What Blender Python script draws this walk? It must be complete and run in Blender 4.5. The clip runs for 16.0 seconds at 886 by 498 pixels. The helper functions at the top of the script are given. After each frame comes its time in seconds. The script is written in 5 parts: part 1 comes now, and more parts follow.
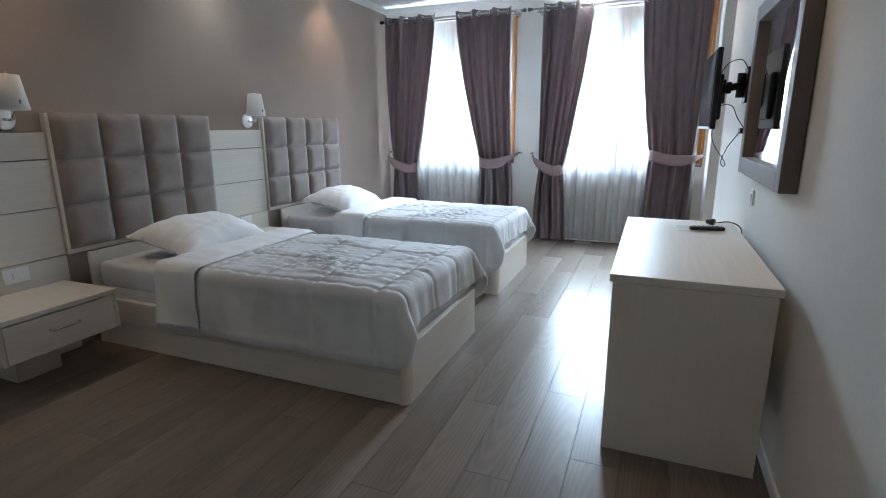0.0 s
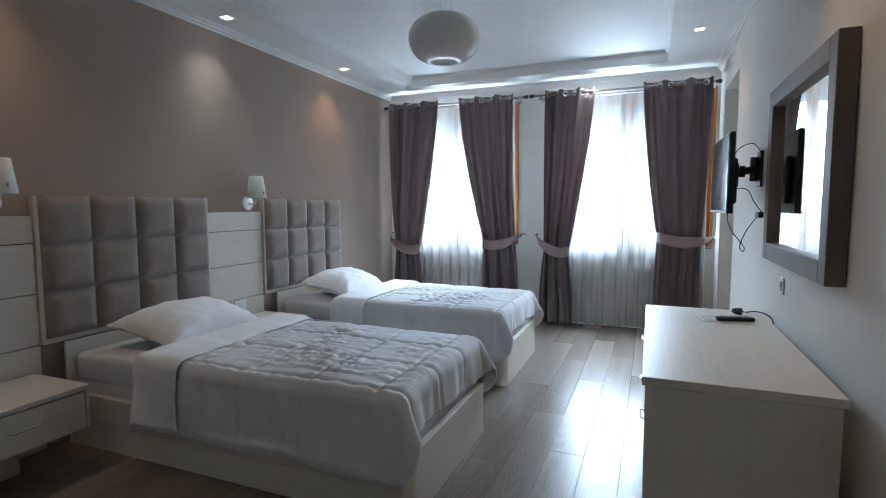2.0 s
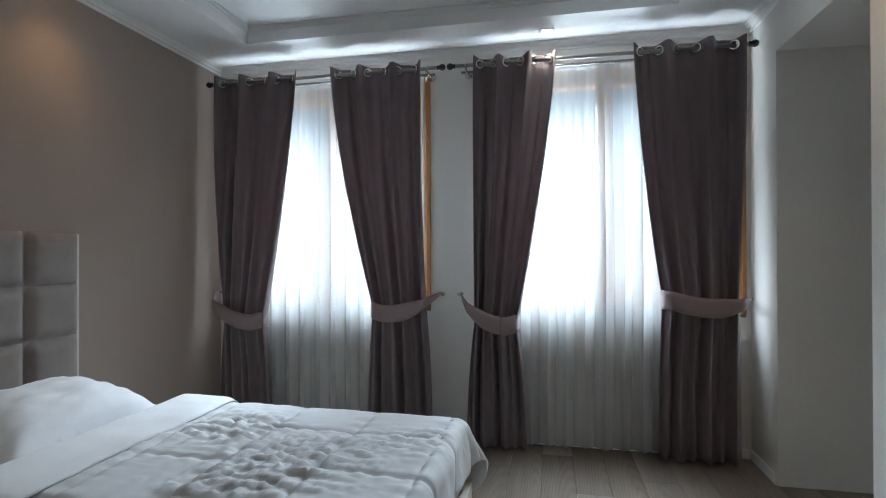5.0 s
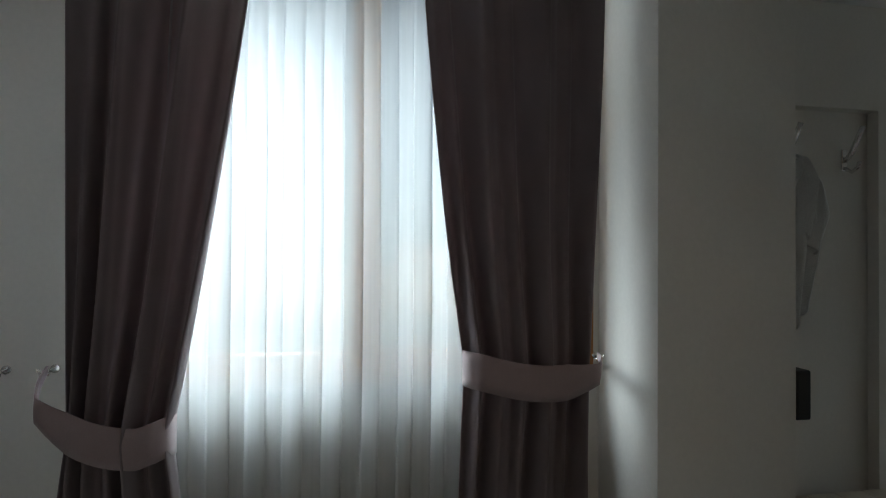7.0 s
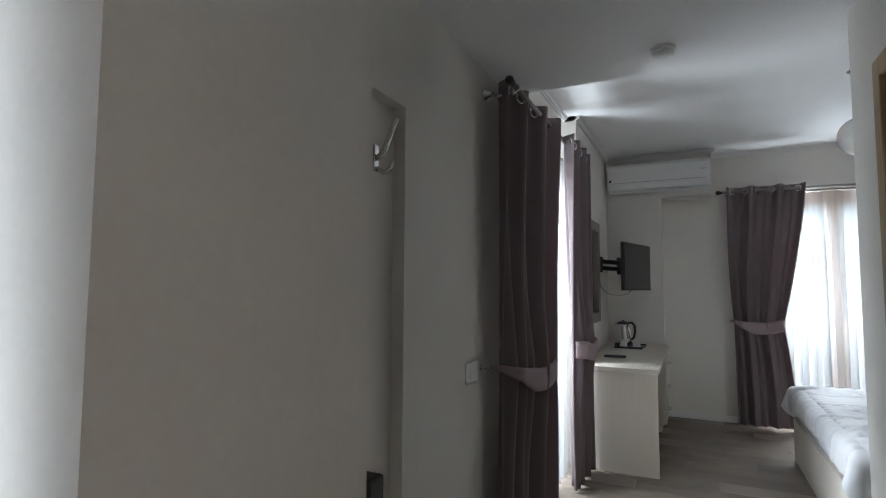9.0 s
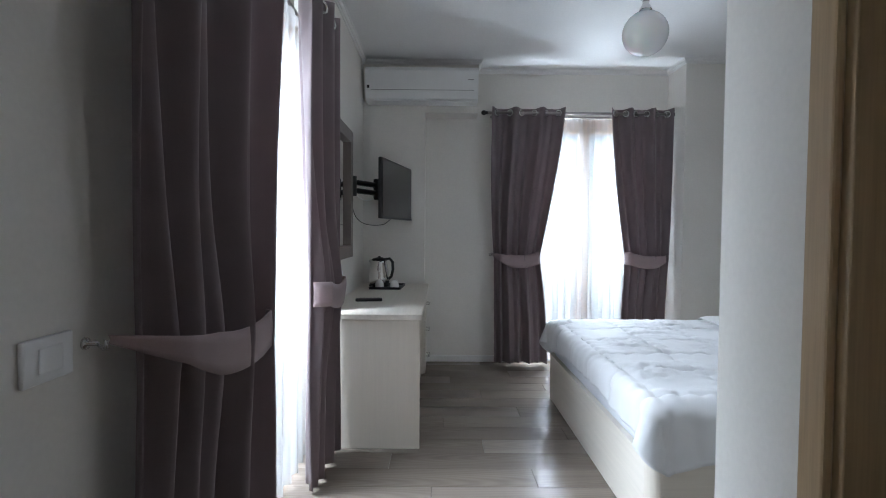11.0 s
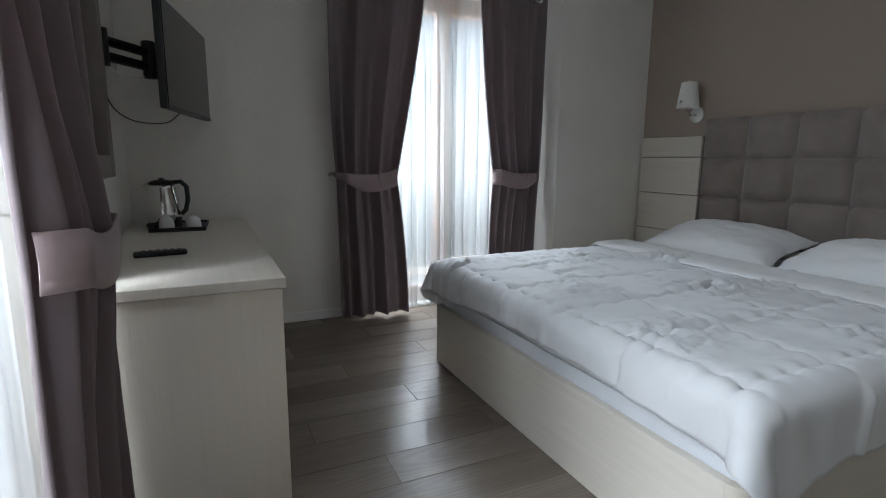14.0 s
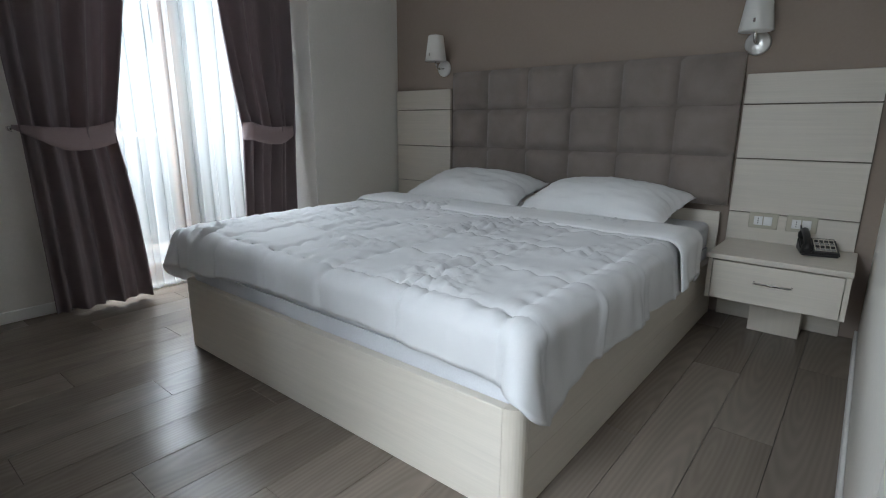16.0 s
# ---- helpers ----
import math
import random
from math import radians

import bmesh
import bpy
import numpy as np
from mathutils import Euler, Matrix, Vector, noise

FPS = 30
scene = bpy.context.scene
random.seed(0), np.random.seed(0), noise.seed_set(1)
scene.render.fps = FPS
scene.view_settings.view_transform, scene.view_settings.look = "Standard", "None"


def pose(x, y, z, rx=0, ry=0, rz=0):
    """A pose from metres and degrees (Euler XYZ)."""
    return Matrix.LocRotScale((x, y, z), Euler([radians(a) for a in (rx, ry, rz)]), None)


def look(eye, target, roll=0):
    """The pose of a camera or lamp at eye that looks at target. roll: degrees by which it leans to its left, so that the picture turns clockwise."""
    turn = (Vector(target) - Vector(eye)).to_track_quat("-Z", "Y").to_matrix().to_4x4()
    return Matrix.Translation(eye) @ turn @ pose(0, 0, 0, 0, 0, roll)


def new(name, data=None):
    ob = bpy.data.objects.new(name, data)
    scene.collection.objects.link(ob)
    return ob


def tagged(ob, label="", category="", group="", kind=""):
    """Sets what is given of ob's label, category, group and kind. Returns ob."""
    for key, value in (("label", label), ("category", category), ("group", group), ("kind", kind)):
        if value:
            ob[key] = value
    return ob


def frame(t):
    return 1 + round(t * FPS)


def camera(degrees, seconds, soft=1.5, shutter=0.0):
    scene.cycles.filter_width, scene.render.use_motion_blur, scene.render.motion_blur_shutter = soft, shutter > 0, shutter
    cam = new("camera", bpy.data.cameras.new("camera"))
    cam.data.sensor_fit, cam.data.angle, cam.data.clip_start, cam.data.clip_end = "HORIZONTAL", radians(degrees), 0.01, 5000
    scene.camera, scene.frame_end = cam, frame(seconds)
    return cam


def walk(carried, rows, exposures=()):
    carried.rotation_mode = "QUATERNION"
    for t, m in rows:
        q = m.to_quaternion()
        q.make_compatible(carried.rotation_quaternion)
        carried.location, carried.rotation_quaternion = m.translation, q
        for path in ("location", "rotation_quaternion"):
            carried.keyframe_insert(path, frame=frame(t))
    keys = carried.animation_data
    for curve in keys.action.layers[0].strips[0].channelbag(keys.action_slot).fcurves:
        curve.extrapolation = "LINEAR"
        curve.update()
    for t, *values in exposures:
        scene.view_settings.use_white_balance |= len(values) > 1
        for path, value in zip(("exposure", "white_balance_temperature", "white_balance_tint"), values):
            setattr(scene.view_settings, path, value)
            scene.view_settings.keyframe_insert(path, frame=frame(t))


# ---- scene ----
cam = camera(81.5, 16.0, soft=1.05)
PATH = [
    (0, (3.311, -6.278, 1.354), (2.58, -4.475, 0.89), -0.3),
    (0.5, (3.307, -6.266, 1.363), (2.572, -4.443, 0.996), -0.2),
    (1, (3.304, -6.249, 1.378), (2.561, -4.414, 1.099), -0.3),
    (1.5, (3.301, -6.215, 1.391), (2.552, -4.372, 1.183), -0.2),
    (2, (3.203, -6.098, 1.38), (2.455, -4.251, 1.212), -0.2),
    (2.5, (3.05, -5.837, 1.4), (2.294, -3.992, 1.248), -0.1),
    (3, (2.93, -5.477, 1.4), (2.189, -3.624, 1.265), -0.2),
    (3.2, (2.899, -5.313, 1.391), (2.17, -3.455, 1.271), -0.2),
    (5.3, (2.544, -3.365, 1.319), (2.196, -1.396, 1.357), 0.0),
    (5.5, (2.563, -3.179, 1.307), (2.252, -1.204, 1.362), 0.1),
    (6, (2.664, -2.721, 1.324), (2.488, -0.73, 1.39), -0.0),
    (6.3, (2.753, -2.478, 1.362), (2.648, -0.481, 1.404), 0.2),
    (6.5, (2.792, -2.259, 1.385), (2.781, -0.259, 1.419), 0.0),
    (6.6, (2.802, -2.18, 1.391), (2.836, -0.181, 1.419), 0.2),
    (7, (2.883, -1.861, 1.41), (3.233, 0.108, 1.434), 0.4),
    (7.2, (2.912, -1.697, 1.411), (3.46, 0.226, 1.433), 0.9),
    (7.5, (3.026, -1.523, 1.417), (3.849, 0.298, 1.472), 0.9),
    (7.7, (3.079, -1.431, 1.41), (4.057, 0.312, 1.485), 0.5),
    (8, (3.163, -1.279, 1.427), (4.408, 0.284, 1.514), 0.7),
    (8.5, (3.312, -1.083, 1.409), (4.896, 0.132, 1.527), 0.5),
    (9, (3.519, -0.936, 1.399), (5.315, -0.066, 1.537), 0.3),
    (9.5, (3.784, -0.8, 1.314), (5.695, -0.226, 1.446), 0.5),
    (10, (4.03, -0.792, 1.283), (5.998, -0.445, 1.343), 0.3),
    (10.2, (4.167, -0.821, 1.283), (6.147, -0.544, 1.307), 0.3),
    (12.3, (5.478, -0.643, 1.203), (7.419, -1.096, 1.037), 0.4),
    (12.5, (5.573, -0.605, 1.21), (7.5, -1.107, 1.023), 0.4),
    (13, (5.721, -0.513, 1.192), (7.628, -1.083, 0.996), 0.4),
    (13.5, (5.888, -0.508, 1.167), (7.753, -1.177, 0.901), 0.4),
    (14, (6.014, -0.485, 1.146), (7.802, -1.314, 0.804), 0.4),
    (14.5, (6.04, -0.458, 1.121), (7.729, -1.458, 0.738), 0.4),
    (15, (6.067, -0.471, 1.071), (7.548, -1.746, 0.648), 0.2),
    (15.5, (6.069, -0.485, 1.053), (7.41, -1.897, 0.596), 0.3),
    (16, (6.136, -0.593, 1.073), (7.367, -2.096, 0.599), 0.2),
]
EXPO = [(0, 1.3, 5800, 6), (1.5, 1.05, 5750, 6), (3.2, 0.65, 6000, 7), (5.3, 0.12, 6250, 7), (6.5, -0.12, 6400, 5), (7.5, -0.75, 6900, 5), (8.3, -0.05, 6850, 10),
        (8.6, 0.3, 6900, 11), (9.0, 0.4, 6700, 12), (9.5, 0.8, 6500, 12), (10.2, 0.9, 6300, 13), (12.5, 0.1, 6400, 11), (13.5, 0.0, 6450, 11), (14.5, 0.02, 6900, 12), (15.2, 0.15, 6850, 12), (16, 0.12, 6750, 11)]
walk(cam, [(t, look(eye, target, roll)) for t, eye, target, roll in PATH], EXPO)
WIN_W = 175.0
SPOT_W = 8.5

# ---------- light ----------
world = bpy.data.worlds.new("world")
scene.world = world
world.use_nodes = True
wn = world.node_tree
sky = wn.nodes.new("ShaderNodeTexSky")
sky.sky_type = 'NISHITA'
sky.sun_disc = False
SUN_DIR = Vector((0.35, 0.55, -0.75)).normalized()      # the way the sunlight travels
sky.sun_elevation = math.asin(-SUN_DIR.z)
sky.sun_rotation = math.atan2(-SUN_DIR.x, -SUN_DIR.y)
sky.dust_density = 2.0
wn.nodes["Background"].inputs[1].default_value = 0.05
wn.links.new(sky.outputs[0], wn.nodes["Background"].inputs[0])
sun = bpy.data.lights.new("sun", 'SUN')
sun.energy = 4.0
sun.angle = radians(0.5)
sun.color = (1.0, 0.95, 0.87)
sun_ob = new("sun", sun)
sun_ob.matrix_world = Matrix.Translation((0, 6, 9)) @ SUN_DIR.to_track_quat("-Z", "Y").to_matrix().to_4x4()


EX_ = 9.66


def window_light(name, m, w, h, watts, spread, color=(0.75, 0.88, 1.0)):
    """Added area lamp standing in for daylight at an opening; it shines along the -z of m."""
    la = bpy.data.lights.new(name, 'AREA')
    la.spread = radians(spread)
    la.shape, la.size, la.size_y, la.energy, la.color = 'RECTANGLE', w, h, watts, color
    ob = new(name, la)
    ob.matrix_world = m
    return ob


# added lamps for the light thrown up by the sunlit ground and facades outside, and the open sky
for wx, wy, ww, turn, share in ((0.95, 0.8, 1.5, 0, 1.0), (2.66, 0.8, 1.15, 0, 0.95)):
    window_light("window_light", pose(wx, wy, 1.30, -150, 0, turn), ww, 0.9, WIN_W * share * 0.215, 110)
    window_light("window_light", pose(wx, wy, 1.95, -48, 0, turn), ww, 1.3, WIN_W * share * 0.60, 90)
for wx, wy, ww, turn, share in ((6.98, 0.85, 1.15, 0, 1.1), (EX_ + 0.85, -2.2, 1.35, -90, 0.95)):
    window_light("window_light", pose(wx, wy, 0.75, -150, 0, turn), ww, 0.9, WIN_W * share * 0.25, 115)
    window_light("window_light", pose(wx, wy, 1.75, -48, 0, turn), ww, 1.6, WIN_W * share * 0.44, 91)


# ---------- materials ----------
def mat(name, base, rough=0.6, metal=0.0, spec=0.5):
    m = bpy.data.materials.new(name)
    m.use_nodes = True
    b = m.node_tree.nodes["Principled BSDF"]
    b.inputs["Base Color"].default_value = (*base, 1)
    b.inputs["Roughness"].default_value = rough
    b.inputs["Metallic"].default_value = metal
    b.inputs["Specular IOR Level"].default_value = spec
    return m


def node(m, kind, **inputs):
    n = m.node_tree.nodes.new(kind)
    for k, v in inputs.items():
        n.inputs[k.replace("_", " ")].default_value = v
    return n


def coords(m, scale=(1, 1, 1), rot=(0, 0, 0), src="Object"):
    tc = node(m, "ShaderNodeTexCoord")
    mp = node(m, "ShaderNodeMapping")
    mp.inputs["Scale"].default_value = scale
    mp.inputs["Rotation"].default_value = rot
    m.node_tree.links.new(tc.outputs[src], mp.inputs[0])
    return mp.outputs[0]


def vary(m, base, amount, vec, scale, detail=4, second=0.0, scale2=40.0, bump=0.0, bump_scale=None, rough=None):
    """Base colour varied by two noises, a matching fine relief and uneven gloss."""
    t = m.node_tree
    b = t.nodes["Principled BSDF"]
    n1 = node(m, "ShaderNodeTexNoise", Scale=scale, Detail=detail, Roughness=0.55)
    t.links.new(vec, n1.inputs["Vector"])
    n2 = node(m, "ShaderNodeTexNoise", Scale=scale2, Detail=3.0)
    t.links.new(vec, n2.inputs["Vector"])
    mr = node(m, "ShaderNodeMapRange")
    mr.inputs["From Min"].default_value, mr.inputs["From Max"].default_value = 0.3, 0.7
    mr.inputs["To Min"].default_value, mr.inputs["To Max"].default_value = 1 - amount, 1 + amount
    t.links.new(n1.outputs[0], mr.inputs[0])
    mr2 = node(m, "ShaderNodeMapRange")
    mr2.inputs["From Min"].default_value, mr2.inputs["From Max"].default_value = 0.3, 0.7
    mr2.inputs["To Min"].default_value, mr2.inputs["To Max"].default_value = 1 - second, 1 + second
    t.links.new(n2.outputs[0], mr2.inputs[0])
    mul = node(m, "ShaderNodeMath")
    mul.operation = 'MULTIPLY'
    t.links.new(mr.outputs[0], mul.inputs[0])
    t.links.new(mr2.outputs[0], mul.inputs[1])
    vm = node(m, "ShaderNodeVectorMath")
    vm.operation = 'SCALE'
    vm.inputs[0].default_value = base
    t.links.new(mul.outputs[0], vm.inputs["Scale"])
    t.links.new(vm.outputs[0], b.inputs["Base Color"])
    if bump:
        n3 = node(m, "ShaderNodeTexNoise", Scale=bump_scale or scale2, Detail=5.0)
        t.links.new(vec, n3.inputs["Vector"])
        bp = node(m, "ShaderNodeBump", Strength=bump, Distance=0.01)
        t.links.new(n3.outputs[0], bp.inputs["Height"])
        t.links.new(bp.outputs[0], b.inputs["Normal"])
    if rough:
        mr3 = node(m, "ShaderNodeMapRange")
        mr3.inputs["To Min"].default_value, mr3.inputs["To Max"].default_value = rough
        t.links.new(n1.outputs[0], mr3.inputs[0])
        t.links.new(mr3.outputs[0], b.inputs["Roughness"])
    return vm


def paint(name, base, bump=0.035):
    m = mat(name, base, 0.75, spec=0.3)
    vary(m, base, 0.035, coords(m), 1.3, second=0.02, scale2=60, bump=bump, bump_scale=140)
    return m


def wood_laminate(name, base, axis, contrast=0.04, rough=0.42):
    """Fine straight-grained laminate; axis is the way of the grain."""
    m = mat(name, base, rough)
    s = [55.0, 55.0, 55.0]
    s["xyz".index(axis)] = 1.6
    vary(m, base, contrast, coords(m, s), 1.0, detail=6, second=contrast * 0.6, scale2=3.5, bump=0.05, bump_scale=2.0)
    return m


def fabric(name, base, weave=500.0, bump=0.12, sheen=0.3, rough=0.9, amount=0.08):
    m = mat(name, base, rough, spec=0.2)
    vary(m, base, amount, coords(m), 6.0, second=0.05, scale2=weave, bump=bump, bump_scale=weave)
    m.node_tree.nodes["Principled BSDF"].inputs["Sheen Weight"].default_value = sheen
    return m


white_wall = paint("white_wall_paint", (0.76, 0.73, 0.68))
taupe_wall = paint("taupe_wall_paint", (0.365, 0.295, 0.25))
ceiling_paint = paint("ceiling_paint", (0.80, 0.80, 0.79), 0.03)
trim_paint = paint("trim_paint", (0.80, 0.79, 0.77), 0.02)
cream_x = wood_laminate("cream_laminate_x", (0.68, 0.625, 0.55), "x")
cream_y = wood_laminate("cream_laminate_y", (0.68, 0.625, 0.55), "y")
cream_z = wood_laminate("cream_laminate_z", (0.66, 0.60, 0.52), "z", 0.022)
door_wood = wood_laminate("door_veneer", (0.42, 0.29, 0.16), "z", 0.12)
window_wood = wood_laminate("window_wood", (0.40, 0.17, 0.045), "z", 0.15)
velvet = fabric("headboard_velvet", (0.272, 0.227, 0.205), 260, 0.06, 0.4, amount=0.13)
drape = fabric("drape_cloth", (0.205, 0.167, 0.173), 350, 0.05, 0.15, amount=0.05)
dt = drape.node_tree
drape_glow = dt.nodes.new("ShaderNodeBsdfTranslucent")          # daylight coming through the cloth
drape_glow.inputs[0].default_value = (0.44, 0.31, 0.315, 1)
drape_mix = dt.nodes.new("ShaderNodeMixShader")
drape_mix.inputs[0].default_value = 0.12
dt.links.new(dt.nodes["Principled BSDF"].outputs[0], drape_mix.inputs[1])
dt.links.new(drape_glow.outputs[0], drape_mix.inputs[2])
dt.links.new(drape_mix.outputs[0], dt.nodes["Material Output"].inputs[0])
band_cloth = fabric("band_cloth", (0.30, 0.225, 0.228), 350, 0.05, 0.2, amount=0.05)
linen = fabric("white_linen", (0.80, 0.80, 0.805), 420, 0.05, 0.15, 0.72, 0.02)
quilt_linen = fabric("quilt_linen", (0.66, 0.66, 0.67), 420, 0.05, 0.15, 0.68, 0.02)
q_tree = quilt_linen.node_tree
q_n = node(quilt_linen, "ShaderNodeTexNoise", Scale=9.0, Detail=2.0, Roughness=0.45, Distortion=0.7)       # creases of the cover cloth
q_n.noise_type = 'RIDGED_MULTIFRACTAL'
q_tree.links.new(coords(quilt_linen, (0.8, 1.5, 1.0), (0, 0, 0.4)), q_n.inputs["Vector"])
q_b = node(quilt_linen, "ShaderNodeBump", Strength=0.5, Distance=0.007)
q_tree.links.new(q_n.outputs[0], q_b.inputs["Height"])
q_tree.links.new(q_b.outputs[0], q_tree.nodes["Principled BSDF"].inputs["Normal"])
mattress_cloth = fabric("mattress_cloth", (0.66, 0.67, 0.70), 200, 0.08, 0.1, 0.8, 0.04)
towel_cloth = fabric("towel_cloth", (0.80, 0.79, 0.77), 220, 0.5, 0.5, 0.95, 0.03)
chrome = mat("chrome", (0.72, 0.71, 0.70), 0.12, 1.0)
steel = mat("brushed_steel", (0.74, 0.73, 0.71), 0.22, 1.0)
rod_metal = mat("rod_metal", (0.33, 0.30, 0.29), 0.3, 1.0)
black_plastic = mat("black_plastic", (0.012, 0.012, 0.013), 0.38)
screen_glass = mat("screen_glass", (0.008, 0.008, 0.01), 0.08)
dark_gap = mat("dark_underlay", (0.03, 0.026, 0.022), 0.9)
sill_stone = mat("sill_stone", (0.16, 0.155, 0.15), 0.55)
vary(sill_stone, (0.16, 0.155, 0.15), 0.15, coords(sill_stone), 25.0, second=0.1, scale2=160)
# shade between the panel boards, put into the backing's colour
joint_brown = mat("joint_shadow_brown", (0.20, 0.165, 0.13), 0.8)
white_plastic = mat("white_plastic", (0.83, 0.83, 0.82), 0.35)
ivory_plastic = mat("ivory_plastic", (0.50, 0.465, 0.375), 0.3)
plate_metal = mat("satin_plate", (0.86, 0.86, 0.85), 0.32, 0.85)
porcelain = mat("porcelain", (0.82, 0.81, 0.79), 0.12)
paper = mat("paper", (0.72, 0.70, 0.66), 0.7)
mirror_glass = mat("mirror_glass", (0.9, 0.92, 0.91), 0.01, 1.0)
mirror_frame = fabric("mirror_frame_leather", (0.17, 0.14, 0.125), 180, 0.15, 0.1, 0.55, 0.1)
opal = mat("opal_glass", (0.80, 0.80, 0.78), 0.22)
opal.node_tree.nodes["Principled BSDF"].inputs["Subsurface Weight"].default_value = 0.2
shade_cloth = mat("lamp_shade_glass", (0.80, 0.79, 0.76), 0.35)
print_grey = mat("print_grey", (0.35, 0.34, 0.33), 0.7)
for m_ in (chrome, steel):
    vary(m_, tuple(m_.node_tree.nodes["Principled BSDF"].inputs["Base Color"].default_value)[:3], 0.04, coords(m_), 30.0)


def glow(name, color, strength):
    m = mat(name, (0.8, 0.8, 0.8), 0.4)
    b = m.node_tree.nodes["Principled BSDF"]
    b.inputs["Emission Color"].default_value = (*color, 1)
    b.inputs["Emission Strength"].default_value = strength
    return m


warm_glow = glow("spot_glow_warm", (1.0, 0.62, 0.30), 9)
cool_glow = glow("spot_glow_cool", (0.95, 0.97, 1.0), 9)

# thin voile: part of the light goes straight through, part is spread
voile = bpy.data.materials.new("voile")
voile.use_nodes = True
vt = voile.node_tree
vt.nodes.clear()
v_out = vt.nodes.new("ShaderNodeOutputMaterial")
v_tr = vt.nodes.new("ShaderNodeBsdfTranslucent")
v_tr.inputs[0].default_value = (0.44, 0.45, 0.455, 1)
v_di = vt.nodes.new("ShaderNodeBsdfDiffuse")
v_di.inputs[0].default_value = (0.72, 0.72, 0.72, 1)
v_cl = vt.nodes.new("ShaderNodeBsdfTransparent")
v_m1 = vt.nodes.new("ShaderNodeMixShader")
v_m2 = vt.nodes.new("ShaderNodeMixShader")
v_m1.inputs[0].default_value = 0.28
vt.links.new(v_tr.outputs[0], v_m1.inputs[1])
vt.links.new(v_di.outputs[0], v_m1.inputs[2])
v_tc = vt.nodes.new("ShaderNodeTexCoord")
v_mp = vt.nodes.new("ShaderNodeMapping")
v_mp.inputs["Scale"].default_value = (24, 24, 0.8)
v_no = vt.nodes.new("ShaderNodeTexNoise")
v_no.inputs["Scale"].default_value = 1.0
vt.links.new(v_tc.outputs["Object"], v_mp.inputs[0])
vt.links.new(v_mp.outputs[0], v_no.inputs["Vector"])
v_mr = vt.nodes.new("ShaderNodeMapRange")
v_mr.inputs["To Min"].default_value, v_mr.inputs["To Max"].default_value = 0.42, 0.62
vt.links.new(v_no.outputs[0], v_mr.inputs[0])
vt.links.new(v_mr.outputs[0], v_m2.inputs[0])
vt.links.new(v_m1.outputs[0], v_m2.inputs[1])
vt.links.new(v_cl.outputs[0], v_m2.inputs[2])
vt.links.new(v_m2.outputs[0], v_out.inputs[0])

# window glass: clear, with a gloss at the surface
pane_glass = bpy.data.materials.new("pane_glass")
pane_glass.use_nodes = True
gt = pane_glass.node_tree
gt.nodes.clear()
g_out = gt.nodes.new("ShaderNodeOutputMaterial")
g_mix = gt.nodes.new("ShaderNodeMixShader")
g_mix.inputs[0].default_value = 0.05
g_cl = gt.nodes.new("ShaderNodeBsdfTransparent")
g_gl = gt.nodes.new("ShaderNodeBsdfGlossy")
g_gl.inputs["Roughness"].default_value = 0.02
gt.links.new(g_cl.outputs[0], g_mix.inputs[1])
gt.links.new(g_gl.outputs[0], g_mix.inputs[2])
gt.links.new(g_mix.outputs[0], g_out.inputs[0])

# oak-look laminate planks: long grain, cathedral figure, each plank of its own tone
floor_oak = mat("floor_oak_laminate", (0.29, 0.24, 0.20), 0.3, spec=0.14)
ft = floor_oak.node_tree
fb = ft.nodes["Principled BSDF"]
f_oi = node(floor_oak, "ShaderNodeObjectInfo")
f_tc = node(floor_oak, "ShaderNodeTexCoord")
f_off = node(floor_oak, "ShaderNodeVectorMath")
f_off.operation = 'MULTIPLY_ADD'
f_off.inputs[1].default_value = (9.0, 31.0, 0.0)
ft.links.new(f_oi.outputs["Random"], f_off.inputs[0])
ft.links.new(f_tc.outputs["Object"], f_off.inputs[2])
f_mp = node(floor_oak, "ShaderNodeMapping")
f_mp.inputs["Scale"].default_value = (14.0, 0.9, 1.0)
ft.links.new(f_off.outputs[0], f_mp.inputs[0])
f_n = node(floor_oak, "ShaderNodeTexNoise", Scale=1.0, Detail=3.0, Roughness=0.5, Distortion=0.15)
ft.links.new(f_mp.outputs[0], f_n.inputs["Vector"])
# cathedral figure: long rings about a heart line that lies elsewhere in each plank
f_ctr = node(floor_oak, "ShaderNodeVectorMath")
f_ctr.operation = 'MULTIPLY_ADD'
f_ctr.inputs[1].default_value = (0.16, -1.3, 0.0)
ft.links.new(f_oi.outputs["Random"], f_ctr.inputs[0])
ft.links.new(f_tc.outputs["Object"], f_ctr.inputs[2])
f_mp2 = node(floor_oak, "ShaderNodeMapping")
f_mp2.inputs["Location"].default_value = (-3.6, 0.0, 0.0)
f_mp2.inputs["Scale"].default_value = (20.0, 2.0, 1.0)
ft.links.new(f_ctr.outputs[0], f_mp2.inputs[0])
f_w = node(floor_oak, "ShaderNodeTexWave", Scale=1.0, Distortion=3.2, Detail=2.0, Detail_Scale=0.8)
f_w.wave_type = 'RINGS'
f_w.rings_direction = 'Z'
ft.links.new(f_mp2.outputs[0], f_w.inputs["Vector"])
f_ramp = node(floor_oak, "ShaderNodeValToRGB")
f_ramp.color_ramp.elements[0].color = (0.165, 0.134, 0.110, 1)
f_ramp.color_ramp.elements[0].position = 0.22
f_ramp.color_ramp.elements[1].color = (0.250, 0.207, 0.172, 1)
f_ramp.color_ramp.elements[1].position = 0.75
f_mixv = node(floor_oak, "ShaderNodeMath")
f_mixv.operation = 'MULTIPLY_ADD'
f_mixv.inputs[1].default_value = 0.17
